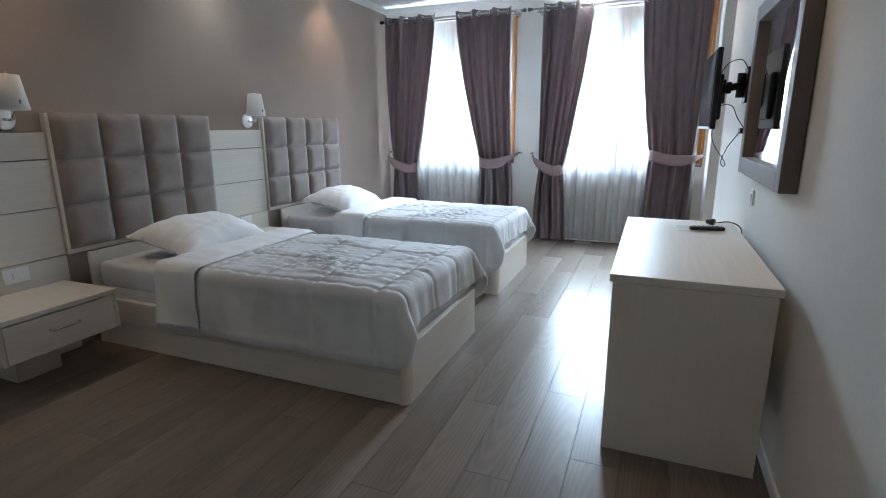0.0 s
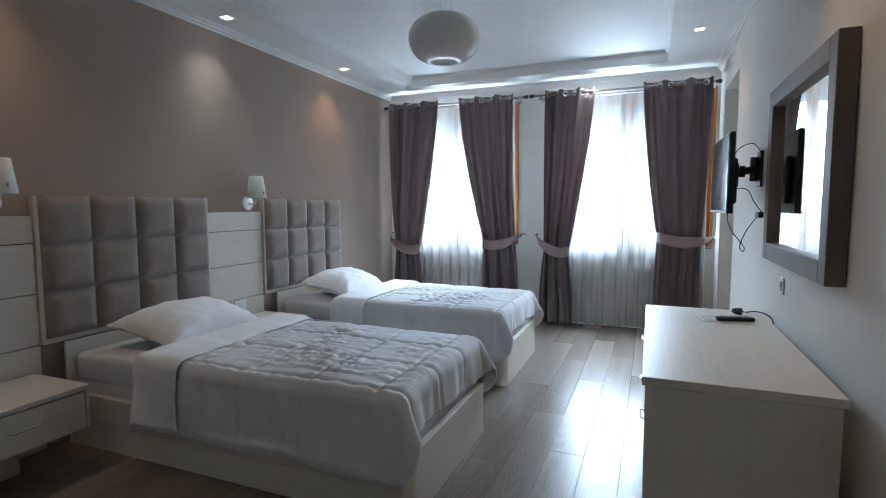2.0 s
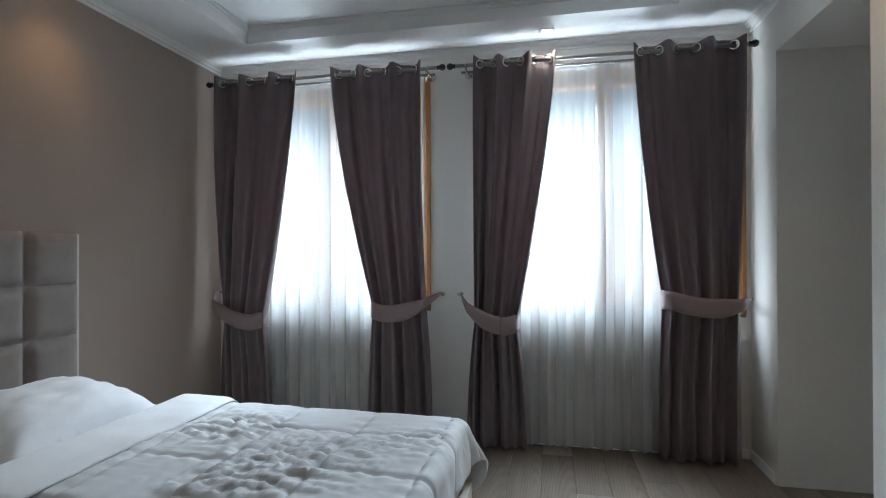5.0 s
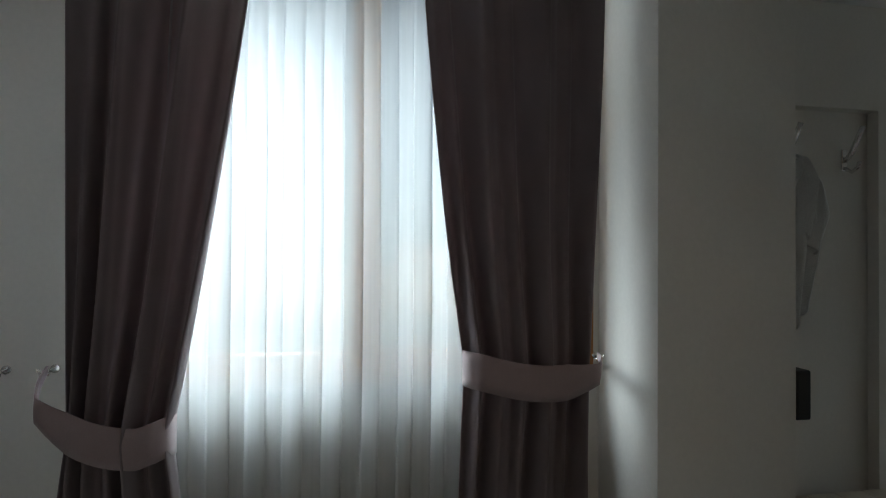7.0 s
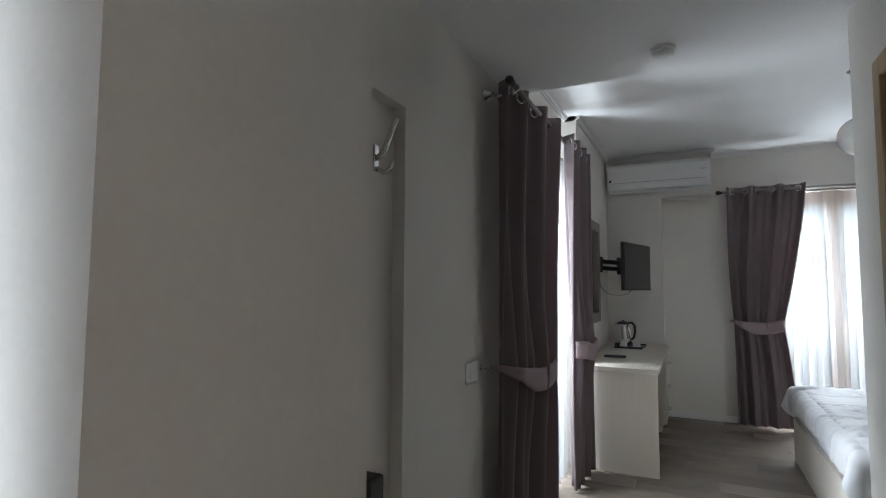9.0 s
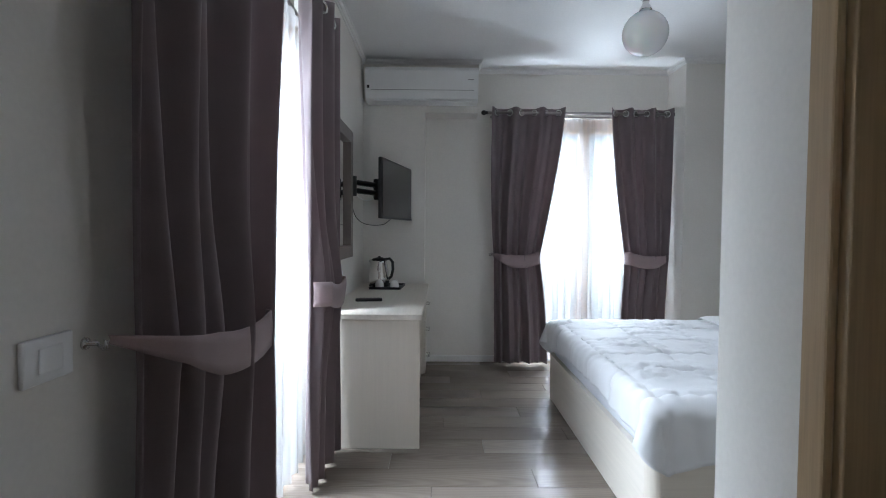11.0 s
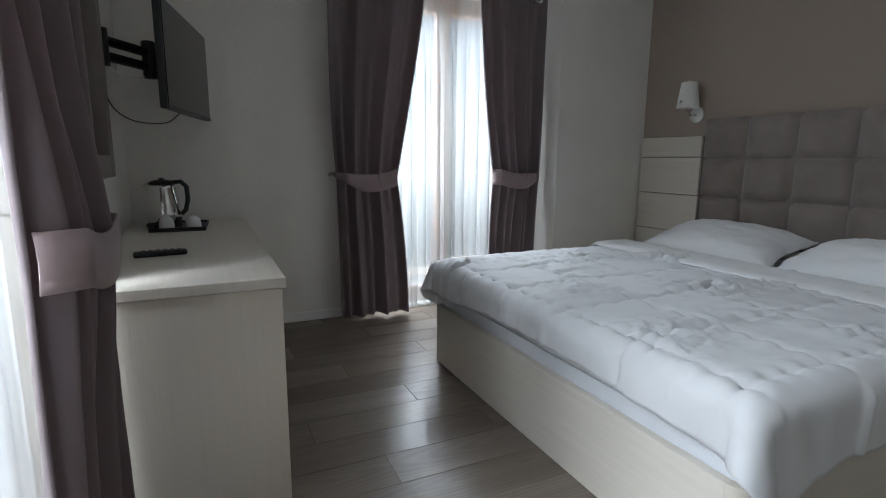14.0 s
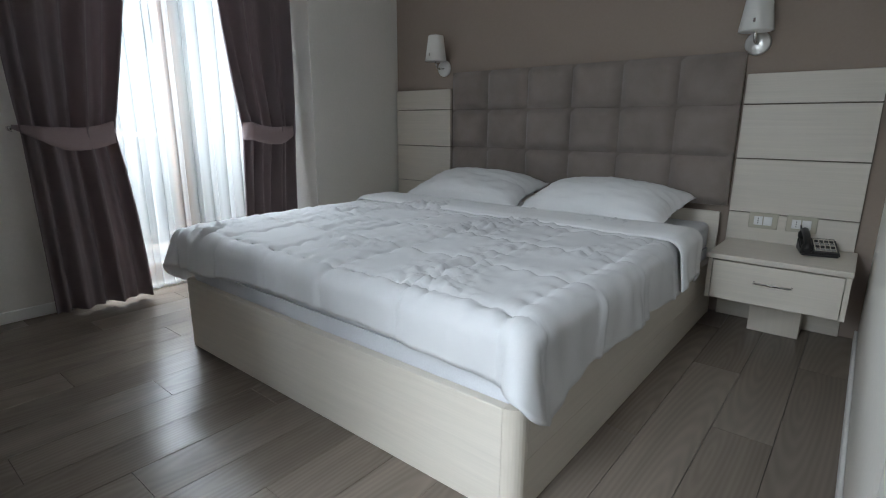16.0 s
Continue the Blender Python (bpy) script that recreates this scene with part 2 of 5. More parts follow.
ft.links.new(f_w.outputs["Fac"], f_mixv.inputs[0])
f_sc = node(floor_oak, "ShaderNodeMath")
f_sc.operation = 'MULTIPLY'
f_sc.inputs[1].default_value = 0.72
ft.links.new(f_n.outputs[0], f_sc.inputs[0])
ft.links.new(f_sc.outputs[0], f_mixv.inputs[2])
ft.links.new(f_mixv.outputs[0], f_ramp.inputs[0])
f_tone = node(floor_oak, "ShaderNodeMapRange")
f_tone.inputs["To Min"].default_value, f_tone.inputs["To Max"].default_value = 0.88, 1.10
ft.links.new(f_oi.outputs["Random"], f_tone.inputs[0])
f_vs = node(floor_oak, "ShaderNodeVectorMath")
f_vs.operation = 'SCALE'
ft.links.new(f_ramp.outputs[0], f_vs.inputs[0])
ft.links.new(f_tone.outputs[0], f_vs.inputs["Scale"])
ft.links.new(f_vs.outputs[0], fb.inputs["Base Color"])
f_rs = node(floor_oak, "ShaderNodeMath")
f_rs.operation = 'MULTIPLY_ADD'
f_rs.inputs[1].default_value = 7.31
f_rs.inputs[2].default_value = 0.2
ft.links.new(f_oi.outputs["Random"], f_rs.inputs[0])
f_rf = node(floor_oak, "ShaderNodeMath")
f_rf.operation = 'FRACT'
ft.links.new(f_rs.outputs[0], f_rf.inputs[0])
f_rr = node(floor_oak, "ShaderNodeMapRange")
f_rr.inputs["To Min"].default_value, f_rr.inputs["To Max"].default_value = 0.22, 0.33
ft.links.new(f_rf.outputs[0], f_rr.inputs[0])
ft.links.new(f_rr.outputs[0], fb.inputs["Roughness"])
f_bp = node(floor_oak, "ShaderNodeBump", Strength=0.03, Distance=0.001)
ft.links.new(f_mixv.outputs[0], f_bp.inputs["Height"])
ft.links.new(f_bp.outputs[0], fb.inputs["Normal"])


# ---------- mesh helpers ----------
def box(bm, x0, x1, y0, y1, z0, z1, bevel=0.0, seg=2):
    vs = [bm.verts.new((x, y, z)) for z in (z0, z1) for x, y in ((x0, y0), (x1, y0), (x1, y1), (x0, y1))]
    fs = [bm.faces.new([vs[i] for i in f]) for f in
          ((3, 2, 1, 0), (4, 5, 6, 7), (0, 1, 5, 4), (1, 2, 6, 5), (2, 3, 7, 6), (3, 0, 4, 7))]
    if bevel:
        edges = list({e for f in fs for e in f.edges})
        bmesh.ops.bevel(bm, geom=edges, offset=bevel, segments=seg, affect='EDGES', profile=0.5)
    return bm


def boxed(*a, bevel=0.0, seg=2):
    return box(bmesh.new(), *a, bevel=bevel, seg=seg)


def lathe(bm, profile, m=Matrix.Identity(4), seg=24):
    """Turn (radius, height) pairs round the z of m."""
    rings = []
    for r, z in profile:
        rings.append([bm.verts.new(m @ Vector((r * math.cos(2 * math.pi * i / seg), r * math.sin(2 * math.pi * i / seg), z))) for i in range(seg)])
    for a, b in zip(rings, rings[1:]):
        for i in range(seg):
            bm.faces.new((a[i], a[(i + 1) % seg], b[(i + 1) % seg], b[i]))
    bm.faces.new(rings[0][::-1])
    bm.faces.new(rings[-1])
    return bm


def tube(bm, pts, r, seg=8):
    """A round bar through the points."""
    pts = [Vector(p) for p in pts]
    rings = []
    for i, p in enumerate(pts):
        d = (pts[min(i + 1, len(pts) - 1)] - pts[max(i - 1, 0)]).normalized()
        q = d.to_track_quat('Z', 'Y').to_matrix()
        rings.append([bm.verts.new(p + q @ Vector((r * math.cos(2 * math.pi * k / seg), r * math.sin(2 * math.pi * k / seg), 0))) for k in range(seg)])
    for a, b in zip(rings, rings[1:]):
        best = min(range(seg), key=lambda s: sum((a[k].co - b[(k + s) % seg].co).length for k in range(seg)))
        for k in range(seg):
            bm.faces.new((a[k], a[(k + 1) % seg], b[(k + 1 + best) % seg], b[(k + best) % seg]))
    bm.faces.new(rings[0][::-1])
    bm.faces.new(rings[-1])
    return bm


def ring(bm, centre, axis, R, r, seg=20, sub=8):
    q = Vector(axis).to_track_quat('Z', 'Y').to_matrix()
    grid = []
    for i in range(seg):
        a = 2 * math.pi * i / seg
        row = []
        for k in range(sub):
            b = 2 * math.pi * k / sub
            row.append(bm.verts.new(Vector(centre) + q @ Vector(((R + r * math.cos(b)) * math.cos(a), (R + r * math.cos(b)) * math.sin(a), r * math.sin(b)))))
        grid.append(row)
    for i in range(seg):
        for k in range(sub):
            bm.faces.new((grid[i][k], grid[(i + 1) % seg][k], grid[(i + 1) % seg][(k + 1) % sub], grid[i][(k + 1) % sub]))
    return bm


def sheet(bm, rows):
    """A grid of quads from rows of points."""
    vs = [[bm.verts.new(p) for p in row] for row in rows]
    for a, b in zip(vs, vs[1:]):
        for i in range(len(a) - 1):
            bm.faces.new((a[i], a[i + 1], b[i + 1], b[i]))
    return bm


def finish(bm, name, material, smooth=False):
    bmesh.ops.recalc_face_normals(bm, faces=bm.faces)
    me = bpy.data.meshes.new(name)
    bm.to_mesh(me)
    bm.free()
    if smooth:
        me.polygons.foreach_set("use_smooth", [True] * len(me.polygons))
    if material:
        me.materials.append(material)
    return me


def part(name, bm, material, parent, label="", smooth=False):
    ob = new(name, finish(bm, name, material, smooth))
    ob.parent = parent
    if label:
        ob["label"] = label
    return ob


def thing(name, m, label, category, group=""):
    ob = new(name)
    ob.empty_display_size = 0.1
    ob.matrix_world = m
    return tagged(ob, label, category, group)


def single(name, bm, material, label, category, group="", smooth=False, m=None):
    ob = new(name, finish(bm, name, material, smooth))
    if m is not None:
        ob.matrix_world = m
    return tagged(ob, label, category, group)


def setting(name, bm, material, label="", category="", smooth=False):
    ob = new(name, finish(bm, name, material, smooth))
    return tagged(ob, label, category, "", "structure")


def wrinkle(x, y, z, s):
    return noise.noise(Vector((x * s, y * s, z * s)))


# ---------- plan ----------
EW = 3.83        # east wall of the twin room
NW = 0.0         # window wall
RX = 6.05        # west wall of the double room
EX = 9.66        # east wall of the double room
SY = -3.85       # headboard wall of the double room
SB = -7.3        # south end of the twin room
LIP = 2.79       # lower ceiling border of the twin room
TRAY = 2.90      # raised middle
PASS = 2.50      # ceiling of the passage
C2 = 2.80        # ceiling of the double room
W1 = (0.14, 1.715, 0.93, 2.60)
W2 = (2.07, 3.80, 0.93, 2.60)
W3 = (6.45, 7.55, 0.03, 2.36)
W4 = (1.50, 2.90, 0.03, 2.34)   # along -y in the east wall

# window wall with its three openings
bm = bmesh.new()
T = 0.30
box(bm, -0.3, W1[0], NW, T, -0.1, 3.1)
box(bm, W1[0], W1[1], NW, T, -0.1, W1[2])
box(bm, W1[0], W1[1], NW, T, W1[3], 3.1)
box(bm, W1[1], W2[0], NW, T, -0.1, 3.1)
box(bm, W2[0], W2[1], NW, T, -0.1, W2[2])
box(bm, W2[0], W2[1], NW, T, W2[3], 3.1)
box(bm, W2[1], 4.56, NW, T, -0.1, 3.1)
# shallow blind recess with coat hooks
box(bm, 4.56, 5.13, 0.05, T, -0.1, 2.05)
box(bm, 4.56, 5.13, NW, T, 2.05, 3.1)
box(bm, 5.13, W3[0], NW, T, -0.1, 3.1)
box(bm, W3[0], W3[1], NW, T, -0.1, W3[2])
box(bm, W3[0], W3[1], NW, T, W3[3], 3.1)
bmesh.ops.delete(bm, geom=[f for f in bm.faces if f.calc_area() < 1e-6], context='FACES')
setting("wall_north", bm, white_wall, "white painted window wall", "wall")
setting("wall_north_desk", boxed(7.75, EX, -0.10, T, -0.1, 3.1), white_wall, "white painted wall behind the desk", "wall")
setting("wall_west", boxed(-0.25, 0, SB, NW, -0.1, 3.1), taupe_wall, "taupe painted headboard wall with a soft sheen", "wall")
setting("wall_south", boxed(-0.25, 6.4, SB - 0.25, SB, -0.1, 3.1), white_wall, "plain white wall", "wall")
bm = bmesh.new()
box(bm, EW, EW + 0.22, SB, -1.27, -0.1, 3.1)
box(bm, EW, 4.33, -1.27, -0.39, 2.48, 3.1)
setting("wall_east", bm, white_wall, "white painted wall with the mirror and television", "wall")
setting("wall_pier", boxed(EW, 4.33, -0.39, NW, -0.1, 3.1), white_wall, "white pier beside the window", "wall")
setting("wall_passage_west", boxed(EW + 0.22, 4.6, -1.75, -1.27, -0.1, 3.1), white_wall, "white passage corner", "wall")
D0, D1, DH = 4.82, 5.66, 2.10    # doorway in the passage's south wall
bm = bmesh.new()
box(bm, 4.6, D0, -1.68, -1.53, -0.1, 3.1)
box(bm, D0, D1, -1.68, -1.53, DH, 3.1)
box(bm, D1, RX, -1.68, -1.53, -0.1, 3.1)
setting("wall_passage_south", bm, white_wall, "white passage wall round a doorway", "wall")
setting("wall_bedroom_west", boxed(RX - 0.15, RX, SY, -1.68, -0.1, 3.1), white_wall, "white wall beside the nightstand", "wall")
setting("wall_bathroom", boxed(4.05, RX - 0.15, -3.4, -3.25, -0.1, 3.1), white_wall, "plain wall of the dark side room", "wall")
setting("wall_headboard", boxed(RX - 0.15, EX + 0.3, SY - 0.25, SY, -0.1, 3.1), taupe_wall, "taupe painted headboard wall", "wall")
bm = bmesh.new()
box(bm, EX, EX + T, -W4[0], NW, -0.1, 3.1)
box(bm, EX, EX + T, -W4[1], -W4[0], -0.1, W4[2])
box(bm, EX, EX + T, -W4[1], -W4[0], W4[3], 3.1)
box(bm, EX, EX + T, SY, -W4[1], -0.1, 3.1)
setting("wall_balcony", bm, white_wall, "white wall with the balcony door", "wall")
setting("wall_column_south", boxed(9.30, EX, SY, -2.97, -0.1, 3.1), white_wall, "white boxed-in column", "wall")
bm = bmesh.new()
box(bm, 9.41, EX, -0.66, -0.10, -0.1, 3.1)
box(bm, 9.41, EX, -1.14, -0.66, 2.33, 3.1)
setting("wall_column_north", bm, white_wall, "white boxed-in column under the air conditioner", "wall")

# ceilings
TL, TR_, TN, TS = 0.50, 3.31, -0.42, -6.6
bm = bmesh.new()
box(bm, 0, TL, SB, NW, LIP, LIP + 0.3)
box(bm, TR_, EW, SB, NW, LIP, LIP + 0.3)
box(bm, TL, TR_, TN, NW, LIP, LIP + 0.3)
box(bm, TL, TR_, SB, TS, LIP, LIP + 0.3)
box(bm, TL, TR_, TS, TN, TRAY, TRAY + 0.2)
setting("ceiling_twin", bm, ceiling_paint, "white stepped ceiling with a raised middle", "ceiling")
setting("ceiling_passage", boxed(EW + 0.1, 6.33, -1.68, NW, PASS, PASS + 0.5), ceiling_paint, "lowered white ceiling", "ceiling")
bm = bmesh.new()
box(bm, 6.33, EX, SY, NW, C2, C2 + 0.2)
box(bm, RX, 6.33, SY, -1.53, C2, C2 + 0.2)
box(bm, 4.05, RX, -3.4, -1.68, 2.4, 2.6)
setting("ceiling_double", bm, ceiling_paint, "flat white ceiling", "ceiling")


def cornice(name, pts, drop=0.055, out=0.055):
    """A stepped moulding along a line of wall points (x, y, nx, ny)."""
    bm = bmesh.new()
    prof = [(0, 0), (0, -drop), (0.008, -drop), (0.012, -drop * 0.72), (0.022, -drop * 0.66), (0.028, -drop * 0.4), (out * 0.72, -drop * 0.25), (out * 0.8, -0.006), (out, -0.006), (out, 0)]
    rows = [[(x + nx * o, y + ny * o, z + d) for o, d in prof] for x, y, z, nx, ny in pts]
    sheet(bm, rows)
    return setting(name, bm, trim_paint, "white stepped ceiling moulding", "moulding")


cornice("cornice", [(0.0, SB, LIP, 1, 0), (0.0, 0.0, LIP, 1, -1), (EW, 0.0, LIP, -1, -1), (EW, SB, LIP, -1, 0)])
cornice("cornice", [(6.34, -0.0, C2, 1, -1), (7.75, 0.0, C2, 0, -1), (7.75, -0.10, C2, 0, -1), (9.41, -0.10, C2, -1, -1), (9.41, -1.14, C2, -1, -1), (EX, -1.14, C2, -1, -1), (EX, -2.97, C2, -1, 1), (9.30, -2.97, C2, -1, 1), (9.30, SY, C2, -1, 1), (6.34, SY, C2, 0, 1)], 0.04, 0.04)
# moulding inside the raised ceiling
cornice("cornice", [(TL, TS, TRAY, 1, 1), (TL, TN, TRAY, 1, -1), (TR_, TN, TRAY, -1, -1), (TR_, TS, TRAY, -1, 1)], 0.03, 0.03)


def baseboard(x0, x1, y0, y1):
    return setting("baseboard", boxed(x0, x1, y0, y1, 0.0, 0.065, bevel=0.003, seg=1), trim_paint, "low white baseboard", "baseboard")


baseboard(0.0, EW - 0.016, -0.014, -0.001)
baseboard(EW - 0.014, EW - 0.001, SB, -1.27)
baseboard(EW - 0.014, EW - 0.001, -0.385, -0.016)
baseboard(EX - 0.014, EX - 0.001, -1.45, -0.67)
baseboard(9.286, 9.299, SY + 0.06, -2.97)
baseboard(RX + 0.001, RX + 0.014, SY + 0.06, -1.53)
baseboard(0.001, 0.014, -1.28, -0.016)
baseboard(5.14, 5.95, -0.014, -0.001)

# floor: underlay and single planks
setting("floor", boxed(-0.25, EX + 0.3, SB - 0.25, T, -0.14, -0.012), dark_gap, "grey-brown oak laminate floor", "floor")
FLOOR = bpy.data.objects["floor"]


# ---------- windows ----------
def window(name, x0, x1, z0, z1, m, mullions, label):
    """Wooden casement frame set deep in the wall, with panes; local x along the wall, y outwards."""
    w = thing(name, m, label, "window")
    w["kind"] = "structure"
    f = 0.065
    bm = bmesh.new()
    box(bm, x0, x0 + f, 0.06, 0.14, z0, z1, 0.004, 1)
    box(bm, x1 - f, x1, 0.06, 0.14, z0, z1, 0.004, 1)
    box(bm, x0 + f, x1 - f, 0.085, 0.115, z0, z0 + f, 0.004, 1)
    box(bm, x0 + f, x1 - f, 0.06, 0.14, z1 - f, z1, 0.004, 1)
    part("window_frame", bm, window_wood, w, "orange-brown stained wooden frame")
    # inner lining that shows beside the curtains
    bm = bmesh.new()
    box(bm, x0 - 0.001, x0 + 0.022, -0.012, 0.06, z0, z1)
    box(bm, x1 - 0.022, x1 + 0.001, -0.012, 0.06, z0, z1)
    part("window_lining", bm, window_wood, w, "orange-brown wooden lining")
    n = mullions + 1
    wid = (x1 - x0 - 2 * f) / n
    for i in range(n):
        a, b = x0 + f + i * wid, x0 + f + (i + 1) * wid
        s = 0.05
        bm = bmesh.new()
        box(bm, a, a + s, 0.075, 0.125, z0 + f, z1 - f)
        box(bm, b - s, b, 0.075, 0.125, z0 + f, z1 - f)
        box(bm, a + s, b - s, 0.092, 0.108, z0 + f, z0 + f + s)
        box(bm, a + s, b - s, 0.075, 0.125, z1 - f - s, z1 - f)
        sash = part("sash", bm, window_wood, w)
        p = part("pane", boxed(a + s, b - s, 0.097, 0.103, z0 + f + s, z1 - f - s), pane_glass, sash)
        p.visible_shadow = False
    if z0 > 0.5:
        part("window_sill", boxed(x0 + 0.001, x1 - 0.001, -0.008, 0.31, z0 - 0.02, z0 + 0.004, bevel=0.003), sill_stone, w, "grey stone sill")
    return w


NORTH = Matrix.Identity(4)
EAST = pose(EX, 0, 0, 0, 0, -90)
window("window_1", W1[0], W1[1], W1[2], W1[3], NORTH, 1, "wooden window behind voile curtains")
window("window_2", W2[0], W2[1], W2[2], W2[3], NORTH, 1, "wooden window behind voile curtains")
window("window_3", W3[0], W3[1], W3[2], W3[3], NORTH, 1, "wooden balcony door behind voile curtains")
window("window_4", W4[0], W4[1], W4[2], W4[3], EAST, 1, "wooden balcony door behind voile curtains")


# ---------- curtains ----------
def drape_rows(top, waist, foot, zt, zw, zb, y, folds, seed, inner):
    """Rows of points of a tied-back drape: x ranges at top, waist and foot; inner is the side (-1 left, 1 right) that is swept."""
    rng = random.Random(seed)
    ph = [rng.uniform(-0.5, 0.5) for _ in range(4)]
    rows = []
    nx = folds * 34
    zs = [zt - (zt - zw) * (i / 34) for i in range(35)] + [zw - (zw - zb) * (i / 18) for i in range(1, 19)]
    for z in zs:
        if z >= zw:
            k = (zt - z) / (zt - zw)
            e = k ** 1.35
            x0 = top[0] + (waist[0] - top[0]) * (e if inner < 0 else k ** 3)
            x1 = top[1] + (waist[1] - top[1]) * (e if inner > 0 else k ** 3)
            amp = 0.062 * (1 - k) + 0.050 * k
        else:
            k = (zw - z) / (zw - zb)
            e = 1 - (1 - k) ** 2
            x0 = waist[0] + (foot[0] - waist[0]) * e
            x1 = waist[1] + (foot[1] - waist[1]) * e
            amp = 0.046 + 0.008 * e
        row = []
        for i in range(nx + 1):
            u = i / nx
            # folds bunch towards the swept side as they near the waist
            ph_u = folds * (u + 0.02 * math.sin(2 * math.pi * u + ph[0])) + 0.04 * math.sin(1.7 * z + ph[2])
            d = abs((ph_u + 0.5) % 1.0 - 0.5)
            a = 2 * math.pi * ph_u
            proud = math.exp(-(d / 0.20) ** 4)
            g = k if z >= zw else 1 - 0.35 * k
            many = math.sin(2.0 * a + ph[1] + 0.35 * wrinkle(u * 2, z * 0.5, seed, 1.0))
            many = math.copysign(abs(many) ** 0.85, many) * (0.8 + 0.35 * math.sin(a * 0.7 + ph[2]))
            fold = amp * ((1 - 0.62 * g) * (0.68 - 1.4 * proud) + 0.85 * g * many)
            fold += 0.010 * wrinkle(u * 3 + seed, z * 0.8, 0.3, 1.2) + 0.004 * math.sin(2 * a + ph[3]) * (1 - proud)
            sag = -0.035 * math.exp(-((z - zw) / 0.3) ** 2) * math.sin(math.pi * u)
            xx = x0 + (x1 - x0) * u - 0.010 * math.sin(2 * a) * (1 - g) + 0.006 * wrinkle(u * 2, z, seed, 1.0)
            zz = z
            if z == zt:
                zz = z - 0.003 * (1 - proud)
            if z == zb:
                zz = z + 0.012 * wrinkle(u * 9, seed, 0, 1.0)
            yb = y if not isinstance(y, tuple) else y[0] + (y[1] - y[0]) * u
            row.append((xx, yb + fold + sag, zz))
        rows.append(row)
    return rows


def curtain(m, top, waist, foot, zt, zw, zb, y, folds, seed, inner, hook, label):
    """Eyelet drape tied back with a band to a wall hook at (x, z)."""
    c = thing("curtain", m @ pose((top[0] + top[1]) / 2, 0, 0), label, "curtain", "tied-back drapes")
    off = -(top[0] + top[1]) / 2
    bm = bmesh.new()
    rows = [[(x + off, yy, z) for x, yy, z in row] for row in drape_rows(top, waist, foot, zt, zw, zb, y, folds, seed, inner)]
    sheet(bm, rows)
    cl = part("cloth", bm, drape, c, smooth=True)
    so = cl.modifiers.new("thickness", 'SOLIDIFY')
    so.thickness = 0.004
    slope_y = y if isinstance(y, tuple) else None
    y = y if slope_y is None else (y[0] + y[1]) / 2
    # metal eyelets round the rod
    for i in range(folds + 1):
        for slant in (-1, 1):
            u = (i + 0.235 * slant) / folds
            if 0.01 < u < 0.99:
                x = top[0] + (top[1] - top[0]) * u + off
                part("eyelet", ring(bmesh.new(), (x, y - 0.004, zt - 0.052), (0.55 * slant, -1.0, 0), 0.026, 0.0075, 18, 8), steel, c, "", True)
    # band: a broad strip swung from the hook round the gathered cloth
    hx, hz = hook
    near, far = (waist[1], waist[0]) if abs(hx - waist[1]) < abs(hx - waist[0]) else (waist[0], waist[1])
    d = 1 if far > near else -1
    path = []
    for i in range(25):
        k = i / 24
        x = hx + (far + d * 0.012 - hx) * k
        yc = y
        if slope_y is not None:
            uu = (x - top[0]) / (top[1] - top[0])
            yc = slope_y[0] + (slope_y[1] - slope_y[0]) * min(1.0, max(0.0, uu))
        yy = -0.055 + (yc - 0.068 + 0.055) * min(1, k * 6.0) ** 0.7 - 0.018 * math.sin(math.pi * k)
        if k > 0.92:
            yy += (k - 0.92) * 0.9
        zc = hz + 0.01 + (zw - hz - 0.01) * min(1, (k * 1.25)) ** 0.8 - 0.045 * math.sin(math.pi * min(1, k * 1.1))
        h = 0.012 + 0.063 * min(1, k * 2.6) ** 0.8
        path.append((x + off, yy, zc, h))
    rows = [[(x, yy - 0.004 * math.sin(math.pi * j / 4), zc + h * (j / 4 - 0.5) * 1.6) for j in range(5)] for x, yy, zc, h in path]
    bm = bmesh.new()
    sheet(bm, rows)
    b = part("tieback", bm, band_cloth, c, "paler mauve tieback band", True)
    so = b.modifiers.new("thickness", 'SOLIDIFY')
    so.thickness = 0.006
    bm = bmesh.new()
    lathe(bm, [(0.014, 0), (0.014, 0.006), (0.005, 0.008), (0.005, 0.03)], pose(hx + off, -0.002, hz, 90), 12)
    tube(bm, [(hx + off, -0.03, hz), (hx + off, -0.045, hz - 0.012), (hx + off - d * 0.014, -0.06, hz - 0.008), (hx + off - d * 0.02, -0.062, hz + 0.012)], 0.004, 6)
    part("tieback_hook", bm, chrome, c, "chrome wall hook", True)
    return c


